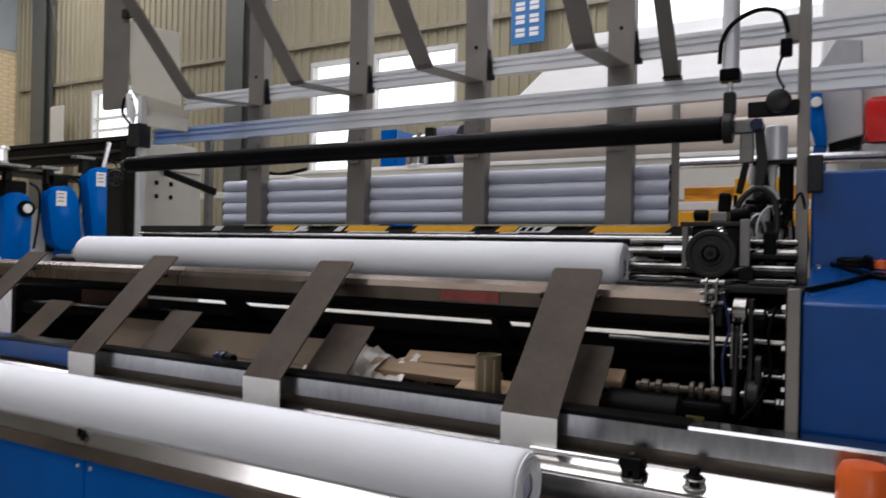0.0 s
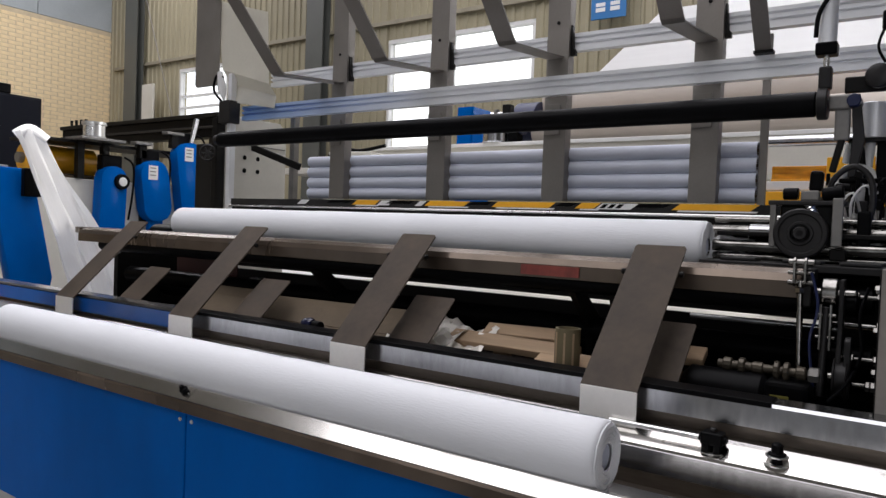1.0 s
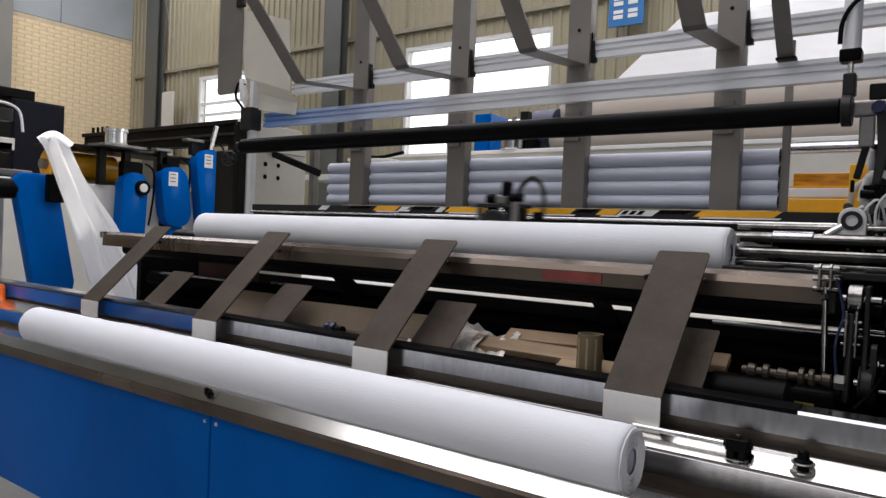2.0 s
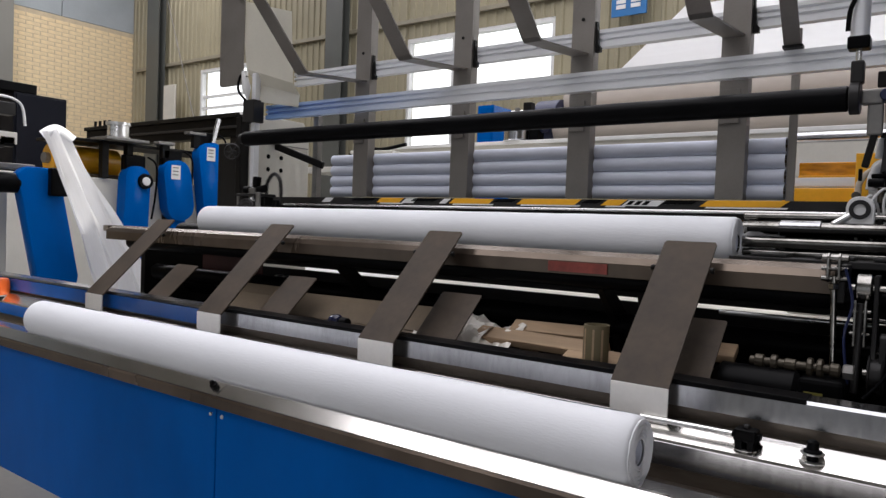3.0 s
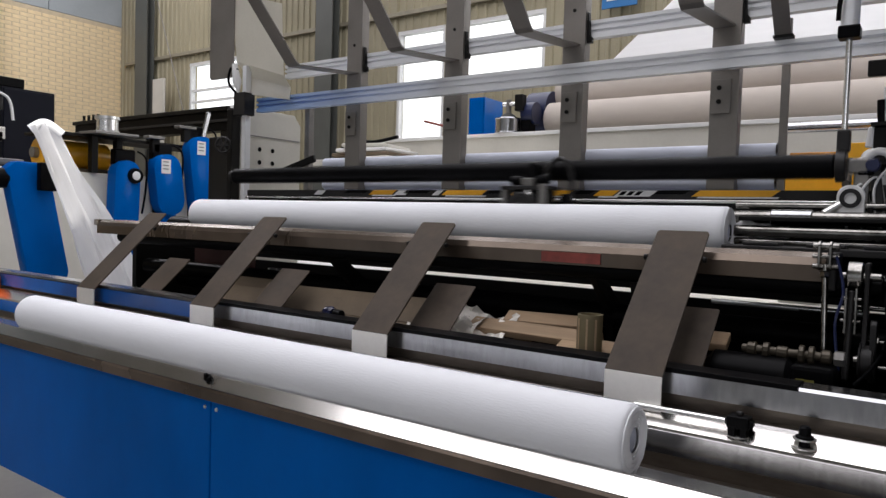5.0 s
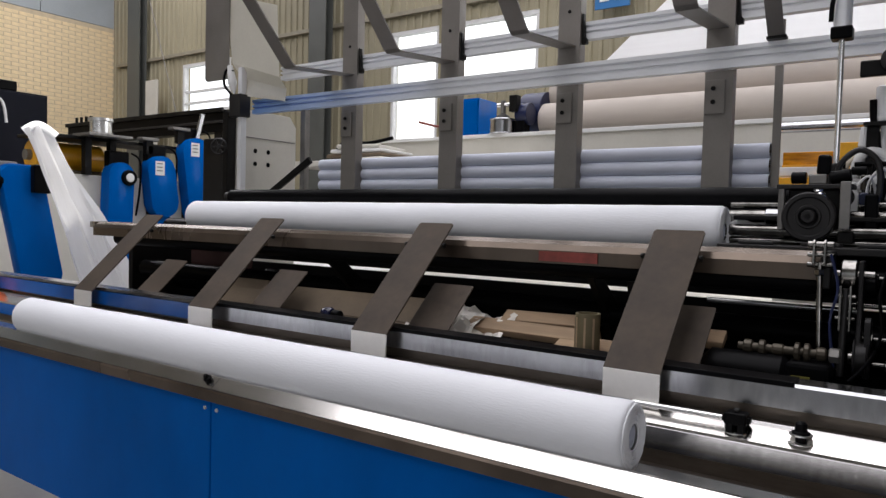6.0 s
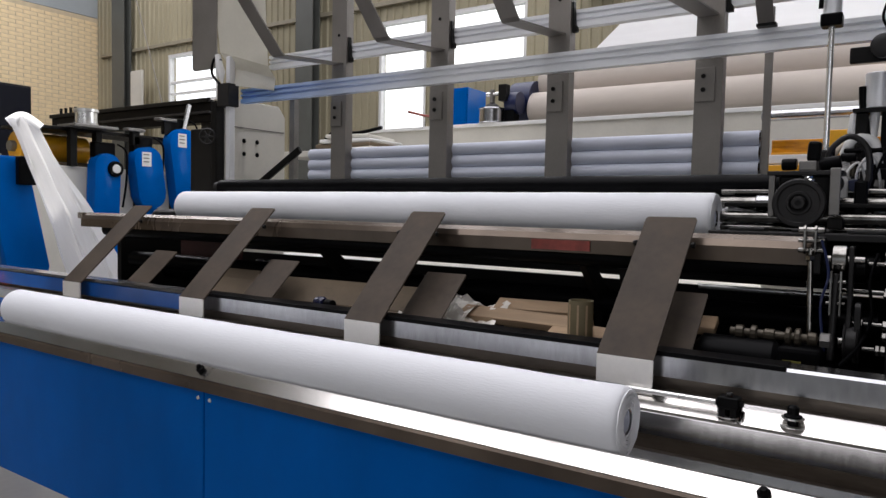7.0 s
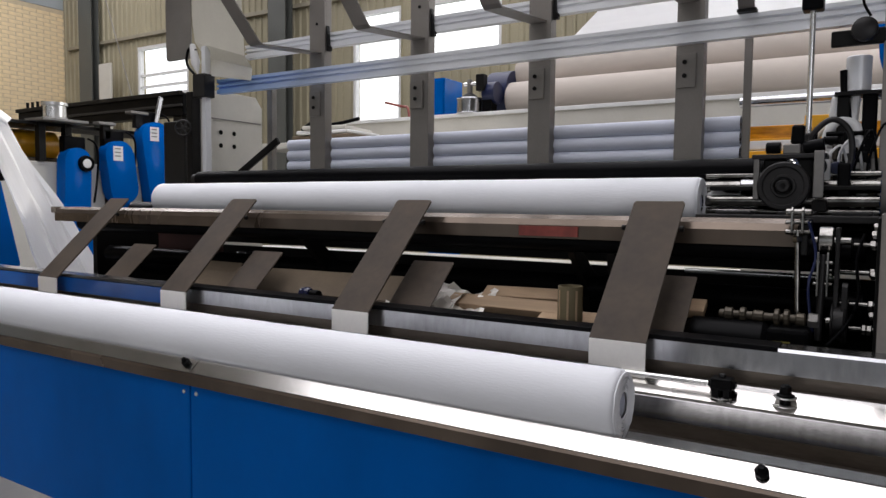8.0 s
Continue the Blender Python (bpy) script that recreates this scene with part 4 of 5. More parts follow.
# ---------------------------------------------------------------- the core magazine
def core_magazine():
    t = thing("core_magazine", "aluminium-railed core magazine with grey steel posts and bent guide straps", "machine frame")

    def rail(y, z0, z1, x0, x1):
        h = z1 - z0
        prof = [(y, z0), (y, z0 + h * 0.30), (y + 0.012, z0 + h * 0.32), (y + 0.012, z0 + h * 0.44), (y, z0 + h * 0.48), (y, z0 + h * 0.62), (y + 0.012, z0 + h * 0.64), (y + 0.012, z0 + h * 0.74), (y, z0 + h * 0.80), (y, z1), (y + 0.03, z1), (y + 0.03, z0)]
        return plate(prof, "x", x0, x1)
    part("rail", rail(0.90, 1.817, 1.878, -2.05, 1.0), BLUE_REFLECTION, t, "grooved aluminium extrusion, one end tinted as by a blue reflection")
    part("rail", rail(1.0, 1.978, 2.036, -1.98, 1.0), ALU, t, "grooved aluminium extrusion")
    for x in (-1.538, -1.037, -0.553, -0.065):
        post = part("post", box(x - 0.040, x + 0.040, 0.977, 0.987, 1.478, 2.6, 0.001), STRAP, t, "flat grey steel post")
        part("post_flange", box(x + 0.032, x + 0.040, 0.987, 1.02, 1.478, 2.6, 0.001), STRAP, t)
        s = sheet([(0.976, 1.957), (0.655, 1.928), (0.64, 1.936), (0.25, 2.34)], x - 0.035, x + 0.025, 0.005)
        part("guide_strap", s, STRAP, t, "bent flat steel guide strap")
        part("splice_plate", box(x - 0.036, x + 0.02, 0.969, 0.9765, 1.70, 1.80, 0.001), STRAP, post)
        for z in (1.735, 1.775):
            part("bolt", lathe([(0, 0.007), (0.005, 0.007), (0.006, 0)], (x - 0.012, 0.969, z), (0, -1, 0), 8), DARK, post)
        part("bolt", lathe([(0, 0.006), (0.003, 0.006), (0.004, 0)], (x, 0.977, 2.07), (0, -1, 0), 8), DARK, post)
        part("rail_clip", plate([(x + 0.042, 1.96), (x + 0.06, 1.96), (x + 0.06, 1.975), (x + 0.052, 1.985), (x + 0.046, 2.06), (x + 0.042, 2.06)], "y", 0.985, 1.0), DARK, t)
    part("thin_post", box(0.078, 0.10, 1.03, 1.042, 1.435, 1.97, 0.001), STRAP, t)
    part("hook_strap", sheet([(0.893, 1.884), (0.885, 1.890), (0.70, 2.10)], 0.083, 0.125, 0.005), STRAP, t)
    part("hook_foot", box(0.08, 0.13, 0.875, 0.905, 1.879, 1.887, 0.001), DARK, t)
    part("left_upright", box(-2.10, -2.075, 0.86, 0.89, 1.36, 2.02, 0.002), ALU, t)
    part("left_clamp", box(-2.135, -2.06, 0.84, 0.90, 1.80, 1.90, 0.004), DARK2, t)
    part("left_post", box(-1.90, -1.87, 1.05, 1.08, 1.40, 1.86, 0.002), GREY, t)
    # the white folded guide sheet and dark wing at the left end
    fold = bmesh.new()
    ring = [[fold.verts.new(p) for p in row] for row in (((-2.205, 0.872, 2.362), (-1.865, 0.872, 2.262)), ((-2.150, 0.868, 2.045), (-1.84, 0.868, 1.955)), ((-2.130, 0.905, 1.985), (-1.835, 0.905, 1.91)), ((-2.075, 0.880, 1.895), (-1.815, 0.880, 1.852)))]
    for a, b in zip(ring, ring[1:]):
        fold.faces.new((a[0], a[1], b[1], b[0]))
    bmesh.ops.solidify(fold, geom=fold.faces[:], thickness=0.003)
    part("guide_sheet", fold, CREAM, t, "pale folded guide sheet")
    part("sheet_clamp", box(-2.20, -2.15, 0.845, 0.866, 2.36, 2.40, 0.004), DARK2, t)
    part("wing_plate", plate(rounded(-2.335, -2.165, 1.975, 2.75, 0.02, 4), "y", 0.86, 0.865), STRAP, t, "brown-grey wing plate")
    part("funnel", lathe([(0, 0.004), (0.05, 0.02), (0.13, 0.012), (0.13, 0)], (-2.10, 0.84, 1.90), (-0.25, 0, 1), 16), WHITEP, t, smooth=True)
    part("cable_loop", pipe([(-2.12, 0.84, 1.90), (-2.17, 0.84, 1.95), (-2.155, 0.84, 2.01), (-2.11, 0.84, 2.0)], 0.006), BLACK, t, smooth=True)
    return t


core_magazine()
CORE_D = 0.0455
cores = []
for k in range(4):
    c = thing("paper_core", "long pale cardboard core lying in the stack", "core tube", "stacked cores")
    b = lathe([(0, CORE_D / 2 - 0.003), (0, CORE_D / 2), (1.82, CORE_D / 2), (1.82, CORE_D / 2 - 0.003), (0, CORE_D / 2 - 0.003)], (-1.745, 1.035, 0), (1, 0, 0), 28)
    part("tube", b, CORE, c, smooth=True)
    part("inner_liner", lathe([(0.002, CORE_D / 2 - 0.003), (1.818, CORE_D / 2 - 0.003)], (-1.745, 1.035, 0), (1, 0, 0), 20), CARD, c)
    cores.append(c)
shelf = thing("core_shelf", "dark steel shelf under the stacked cores", "shelf")
part("shelf_plate", box(-1.8, 0.44, 0.99, 1.10, 1.415, 1.435, 0.002), DARK, shelf)


# ---------------------------------------------------------------- the press bar
def press_bar():
    t = thing("press_bar", "black rubber-covered press roller on hinged end brackets", "roller")
    part("roller", rod((-1.80, 0.60, 1.684), (0.278, 0.60, 1.684), 0.0285, 32, chamfer=0.004), BLACK, t, smooth=True)
    part("end_bearing", rod((0.279, 0.60, 1.684), (0.30, 0.60, 1.684), 0.036, 24), DARK2, t, smooth=True)
    part("bracket", box(0.302, 0.345, 0.585, 0.615, 1.668, 1.700, 0.004), GREY, t)
    part("pivot_pin", rod((0.352, 0.57, 1.684), (0.352, 0.63, 1.684), 0.014, 18), NAVY, t, smooth=True)
    part("pivot_arm", plate([(0.345, 1.70), (0.362, 1.70), (0.375, 1.60), (0.36, 1.52), (0.345, 1.52), (0.352, 1.60)], "y", 0.59, 0.605, bevel=0.002), DARK2, t)
    part("piston_rod", rod((0.292, 0.60, 1.70), (0.292, 0.60, 2.10), 0.0065, 14), CHROME, t, smooth=True)
    part("clevis", box(0.279, 0.305, 0.585, 0.615, 1.715, 1.765, 0.004), DARK2, t)
    part("lever", box(0.315, 0.345, 0.59, 0.61, 1.60, 1.67, 0.004), GREY, t)
    part("lever", box(-0.007, 0.007, -0.008, 0.008, -0.05, 0.03, 0.003, m=Matrix.Translation((0.325, 0.60, 1.58)) @ pose(0, 0, 0, 0, 12, 0)), DARK, t)
    part("left_bearing", rod((-1.83, 0.60, 1.684), (-1.80, 0.60, 1.684), 0.02, 20), DARK2, t, smooth=True)
    return t


bar = press_bar()


# ---------------------------------------------------------------- the cutter carriage
def cutter_carriage():
    t = thing("cutter_carriage", "dark cross-cutting carriage with a round blade guard and cable loop", "cutter")
    w = lathe([(0, 0.020), (0, 0.024), (0.003, 0.026), (0.003, 0.040), (0.0, 0.043), (0.0, 0.050), (0.003, 0.053), (0.022, 0.053), (0.022, 0)], (0, -0.03, 0), (0, 1, 0), 48)
    guard = part("blade_guard", w, DARK2, t, "round dark cast blade guard", smooth=True)
    part("hub", lathe([(0, 0.006), (0, 0.012), (0.004, 0.015), (0.012, 0.015), (0.012, 0)], (0, -0.036, 0), (0, 1, 0), 24), DARK2, guard, "dark hub", smooth=True)
    part("guard_lug", box(-0.062, -0.05, -0.02, 0.0, -0.03, 0.062, 0.002), GREY, t)
    part("top_plate", box(-0.066, 0.082, -0.022, 0.045, 0.060, 0.070, 0.002), DARK2, t)
    part("body", box(-0.045, 0.07, 0.0, 0.045, -0.03, 0.060, 0.004), DARK, t)
    part("front_bar", box(0.058, 0.078, -0.03, -0.022, -0.025, 0.075, 0.002), GREY, t)
    part("foot_bar", box(0.055, 0.085, -0.02, 0.03, -0.055, -0.03, 0.003), DARK, t)
    part("grey_block", box(-0.005, 0.03, -0.012, 0.02, 0.070, 0.092, 0.003), GREY, t)
    part("motor", box(0.002, 0.028, -0.010, 0.016, 0.092, 0.135, 0.006, m=pose(0, 0, 0, 0, 4, 0)), BLACK, t)
    part("side_knob", rod((-0.04, 0.0, 0.085), (-0.01, 0.0, 0.085), 0.013, 16), BLACK, t, smooth=True)
    part("side_knob", rod((0.035, 0.0, 0.083), (0.075, 0.0, 0.09), 0.014, 16), BLACK, t, smooth=True)
    part("spring", lathe([(0.004 * k, 0.009 + 0.002 * (k % 2)) for k in range(10)], (0.01, -0.01, 0.066), (0.5, 0, -1), 12), CHROME, t, smooth=True)
    part("cable_loop", pipe([(0.045, 0.03, 0.07), (0.05, 0.03, 0.115), (0.085, 0.03, 0.145), (0.118, 0.03, 0.12), (0.125, 0.03, 0.06), (0.11, 0.03, 0.0)], 0.0065), DARK2, t, smooth=True)
    part("cable_chain", box(0.10, 0.125, 0.01, 0.04, -0.03, 0.05, 0.004), BLACK, t)
    return t


carriage = cutter_carriage()


# ---------------------------------------------------------------- the loose web behind the log
def loose_web(heights, x0, x1, seed, label):
    """A thin, wavy flap of tissue with the given outline; its lower edge is the origin."""
    t = thing("loose_web", label, "paper web", "loose webs")
    bm = bmesh.new()
    nx, nz = 60, 7
    grid = []
    for i in range(nx + 1):
        u = i / nx
        k = max(q for q in range(len(heights) - 1) if heights[q][0] <= u)
        (u0, h0), (u1, h1) = heights[k], heights[k + 1]
        s = (u - u0) / (u1 - u0)
        h = h0 + (h1 - h0) * s * s * (3 - 2 * s) + 0.006 * noise.noise(Vector((u * 9, seed, 0)))
        grid.append([bm.verts.new((x0 + (x1 - x0) * u, 0.04 * (j / nz) ** 2 + 0.014 * noise.noise(Vector((u * 8, j * 0.5, seed))), h * j / nz)) for j in range(nz + 1)])
    for a, b in zip(grid, grid[1:]):
        for j in range(nz):
            bm.faces.new((a[j], a[j + 1], b[j + 1], b[j]))
    part("flap", bm, FILM, t, smooth=True)
    return t


web_flap = loose_web(((0, 0.085), (0.18, 0.09), (0.35, 0.078), (0.62, 0.095), (0.80, 0.112), (0.87, 0.09), (1.0, 0.01)), -1.06, 0.14, 2.0, "thin translucent tissue web fluttering up behind the log")
web_tip = loose_web(((0, 0.055), (0.5, 0.085), (0.94, 0.103), (1, 0.05)), -0.25, 0.12, 5.0, "small corner of thin tissue web standing up by the cores")
web_tuft = loose_web(((0, 0.01), (0.25, 0.055), (0.5, 0.04), (1, 0.005)), -0.04, 0.17, 8.0, "small tuft of tissue at the end of the log")


# ---------------------------------------------------------------- machinery behind
def parent_reel():
    j = thing("parent_reel", "large pale parent reel of tissue on a cream frame", "paper reel")
    for y, z, q in ((3.26, 2.075, 0.118), (3.42, 2.275, 0.125)):
        part("reel", lathe([(0, 0), (0, q - 0.012), (0.01, q), (4.2, q), (4.21, q - 0.01), (4.21, 0)], (-1.80, y, z), (1, 0, 0), 64), JUMBO, j, smooth=True)
    part("hub", rod((-1.96, 3.3, 2.14), (-1.79, 3.3, 2.14), 0.14, 28), NAVY, j, smooth=True)
    part("frame_beam", box(-3.10, 3.0, 2.95, 3.05, 1.70, 1.955, 0.005), CREAM, j, "cream frame beam")
    part("beam_edge", box(-3.10, 3.0, 2.935, 2.95, 1.935, 1.96, 0.003), WHITEP, j)
    for x in (-3.05, 0.8, 2.6):
        part("leg", box(x, x + 0.2, 2.96, 3.04, 0, 1.70), CREAM, j)
    bm = bmesh.new()
    a = [bm.verts.new(p) for p in ((-1.62, 3.42, 2.32), (2.6, 3.42, 2.32), (2.6, 3.75, 2.95), (-1.12, 3.75, 2.95))]
    bm.faces.new(a)
    bmesh.ops.solidify(bm, geom=bm.faces[:], thickness=0.004)
    part("rising_web", bm, FILM, j, "white sheet of tissue rising from the reel")
    part("table", box(-3.2, -1.7, 2.2, 2.9, 1.70, 1.74, 0.004), CREAM, j)
    part("table_leg", box(-3.0, -2.9, 2.4, 2.5, 0, 1.70), CREAM, j)
    b = thing("blue_cabinet", "bright blue control cabinet beyond the reel frame", "cabinet")
    part("cabinet_body", box(-2.91, -2.75, 3.9, 4.2, 0.0, 2.41, 0.006), BLUE, b)
    part("door", box(-2.90, -2.76, 3.888, 3.899, 1.6, 2.39, 0.003), BLUE, b)
    d = thing("metal_bucket", "shiny metal drum on the reel frame", "drum")
    part("drum", lathe([(0, 0), (0, 0.088), (0.006, 0.092), (0.012, 0.086), (0.095, 0.086), (0.10, 0.092), (0.106, 0.088), (0.106, 0)], (-1.985, 3.0, 1.958), (0, 0, 1), 28), STEEL, d, smooth=True)
    part("drum_lid", lathe([(0, 0.06), (0.02, 0.045), (0.035, 0.02), (0.035, 0)], (-1.985, 3.0, 2.065), (0, 0, 1), 20), DARK2, d, smooth=True)
    m = thing("reel_brake", "dark brake motor with valves between the drum and the reel", "motor")
    part("housing", rod((-1.90, 3.08, 2.10), (-1.81, 3.08, 2.10), 0.075, 24), NAVY, m, smooth=True)
    part("bracket", box(-1.90, -1.83, 3.02, 3.1, 1.956, 2.05), BLACK, m)
    part("terminal_box", box(-1.93, -1.87, 2.98, 3.04, 2.11, 2.22, 0.005), DARK, m)
    part("valve", rod((-1.985, 3.0, 2.10), (-1.985, 3.0, 2.19), 0.018, 12), GREY, m, smooth=True)
    part("valve_cross", rod((-2.03, 3.0, 2.16), (-1.89, 3.0, 2.16), 0.014, 12), CHROME, m, smooth=True)
    w = thing("wrapping_pile", "loose pile of cream wrapping paper beside the reel frame", "paper pile")
    for k in range(4):
        part("wrapper", box(-0.30 + 0.04 * k, 0.30 - 0.05 * k, -0.2, 0.2, 0.03 * k, 0.03 * k + 0.026, 0.008, m=Matrix.Translation((-2.75, 2.55, 1.742)) @ pose(0, 0, 0, 0, 0, 7 * k - 9)), (CREAM, CARD, WHITEP, CREAM)[k], w)
    part("cord", pipe([(-3.0, 2.45, 1.85), (-2.85, 2.4, 1.89), (-2.7, 2.42, 1.87), (-2.5, 2.45, 1.90)], 0.012), BLACK, w, smooth=True)
    g = thing("bent_pipe", "thin dull red bent pipe rising behind the reel frame", "pipe")
    part("pipe", pipe([(-2.45, 2.95, 1.958), (-2.48, 2.97, 2.03), (-2.56, 3.0, 2.05), (-2.70, 3.0, 2.085)], 0.009), RED, g, smooth=True)


parent_reel()


def amber_guard():
    t = thing("amber_guard", "amber yellow guard boxes along the next machine", "machine guard")
    part("panel", box(0.0, 1.2, 1.68, 1.70, 1.596, 1.65, 0.003), AMBER, t, "glossy amber acrylic panel")
    part("panel_lip", box(0.0, 1.2, 1.672, 1.68, 1.594, 1.602, 0.001), YELLOW, t)
    part("panel", box(-0.05, 1.2, 1.66, 1.70, 1.45, 1.555, 0.003), YELLOW, t)
    part("ledge", box(-0.02, 1.2, 1.67, 1.75, 1.56, 1.594, 0.003), WHITEP, t)
    part("panel", box(0.20, 0.34, 1.5, 1.52, 1.50, 1.66, 0.003), YELLOW, t)
    part("support", box(-0.02, 1.2, 1.70, 1.78, 0, 1.45, 0.003), CREAM, t)
    part("rail", rod((-0.05, 1.75, 1.75), (1.2, 1.75, 1.75), 0.02), STEEL, t, smooth=True)
    part("rail_post", box(1.0, 1.04, 1.73, 1.77, 1.596, 1.74), STEEL, t)


amber_guard()


def unwind_stand():
    u = thing("unwind_stand", "cream unwind stand with a black beam and small fittings", "machine")
    part("side_frame", box(-6.5, -6.02, 0.4, 4.4, 0.0, 1.70, 0.01), CREAM, u)
    part("black_beam", box(-10.0, -6.45, 4.16, 4.32, 2.34, 2.60, 0.008), BLACK, u, "black steel beam")
    part("beam_flange", box(-10.0, -6.45, 4.12, 4.16, 2.57, 2.62, 0.004), DARK, u)
    part("beam_rib", box(-10.0, -6.45, 4.13, 4.16, 2.44, 2.47, 0.004), DARK2, u)
    for k in range(4):
        part("beam_pin", rod((-9.9 + 0.13 * k, 4.24, 2.60), (-9.9 + 0.13 * k, 4.24, 2.72), 0.02, 10), DARK, u)
    part("beam_leg", box(-6.65, -6.5, 4.18, 4.30, 0, 2.34), DARK, u)
    part("beam_leg", box(-9.9, -9.75, 4.18, 4.30, 0, 2.34), CREAM, u)
    part("ledge", box(-6.5, -6.0, 1.9, 4.3, 2.02, 2.05, 0.004), DARK, u)
    part("ledge_leg", box(-6.45, -6.35, 4.1, 4.2, 1.70, 2.02), DARK, u)
    part("ledge_leg", box(-6.45, -6.35, 2.0, 2.1, 1.70, 2.02), DARK, u)
    part("wheel_bracket", box(-4.25, -4.0, 2.26, 2.50, 0, 1.95, 0.01), DARK, u)
    for i, (y0, y1, top, bot, lean) in enumerate(((2.43, 2.68, 1.83, 1.0, -2), (2.80, 3.10, 1.925, 1.32, 8), (3.19, 3.52, 2.145, 1.25, 8))):
        a = thing("belt_arm", "blue painted rounded belt-drive arm with a dark motor head", "machine arm", "belt arms")
        yc = (y0 + y1) / 2
        m = Matrix.Translation((-5.9, yc, top)) @ pose(0, 0, 0, lean) @ Matrix.Translation((5.9, -yc, -top))
        bm = plate(rounded(y0, y1, bot, top, (y1 - y0) * 0.44, 8), "x", -6.0, -5.86, bevel=0.012)
        bmesh.ops.transform(bm, matrix=m, verts=bm.verts)
        cov = part("cover", bm, BLUE, a, "glossy blue arm cover", smooth=True)
        if i:
            part("label", box(-5.859, -5.855, yc - 0.055, yc + 0.045, top - 0.19, top - 0.05), WHITEP, cov, "white label with grey bars")
            for q in range(3):
                part("label_bar", box(-5.8545, -5.8525, yc - 0.04, yc + 0.02, top - 0.08 - 0.035 * q, top - 0.07 - 0.035 * q), GREY, cov)
        else:
            part("dial", lathe([(0, 0.075), (0.03, 0.07), (0.03, 0)], (-5.86, yc + 0.06, top - 0.14), (1, 0, 0), 24), BLACK, cov, "round black dial housing", smooth=True)
            part("dial_face", lathe([(0, 0.042), (0.006, 0.038), (0.006, 0)], (-5.83, yc + 0.06, top - 0.14), (1, 0, 0), 24), WHITEP, cov, "pale dial face", smooth=True)
        part("lower_arm", box(-5.985, -5.90, yc + 0.0, yc + 0.15, 0.0, bot + 0.15, 0.02), BLUE, a)
        part("idler", rod((-5.89, yc + 0.06, 0.74), (-5.83, yc + 0.06, 0.74), 0.06, 18), BLACK, a, smooth=True)
        part("air_hose", pipe([(-5.92, yc + 0.12, top + 0.10), (-5.88, yc + 0.19, top + 0.02), (-5.90, yc + 0.20, top - 0.25), (-5.93, yc + 0.18, top - 0.5)], 0.010), BLACK, a, smooth=True)
        part("motor_head", box(-6.02, -5.93, yc - 0.10, yc + 0.11, top - 0.12, top + 0.11, 0.015), BLACK, a)
        part("mount", box(-6.03, -5.99, yc - 0.05, yc + 0.05, 1.3, top, 0.005), DARK, a)
    d = thing("silver_canister", "bright metal canister standing on the unwind stand", "canister")
    part("canister_body", lathe([(0, 0), (0, 0.10), (0.02, 0.105), (0.02, 0.095), (0.12, 0.095), (0.125, 0.11), (0.15, 0.11), (0.155, 0)], (-5.95, 2.39, 2.075), (0, 0, 1), 28), CHROME, d, smooth=True)
    part("stand_plate", box(-6.1, -5.8, 2.2, 2.62, 2.05, 2.075, 0.004), GREY, d)
    part("stand_leg", box(-6.05, -5.98, 2.26, 2.32, 1.70, 2.05), DARK, d)
    part("stand_leg", box(-6.05, -5.98, 2.50, 2.56, 1.70, 2.05), DARK, d)
    for y, z, w in ((2.87, 2.10, 0.09), (3.22, 2.24, 0.10)):
        c = thing("clamp_handle", "small metal clamp on top of the arm", "clamp", "clamps")
        part("clamp_body", box(-6.0, -5.9, y - w, y + w, z - 0.03, z, 0.006), GREY, c)
        part("clamp_stem", box(-5.99, -5.93, y - 0.03, y + 0.05, z - 0.16, z - 0.03, 0.005), DARK, c)
    h = thing("lever_handle", "bare metal lever standing above the arm", "lever")
    part("lever", box(-0.012, 0.012, -0.025, 0.025, -0.02, 0.26, 0.008, m=Matrix.Translation((-5.9, 3.40, 2.16)) @ pose(0, 0, 0, -14)), STEEL, h)
    y = thing("film_roll", "amber yellow film roll lying across the unwind stand", "film roll")
    part("roll", rod((-6.42, 1.98, 1.87), (-6.42, 2.62, 1.87), 0.135, 32), YELLOW, y, smooth=True)
    part("saddle", box(-6.55, -6.3, 1.95, 2.65, 1.70, 1.75), CARD, y)
    part("end_plug", rod((-6.42, 1.93, 1.87), (-6.42, 1.98, 1.87), 0.05, 20), GREY, y, smooth=True)
    part("wrapper", box(-6.5, -6.2, 2.0, 2.6, 1.70, 1.74, 0.01), CARD, y)


unwind_stand()


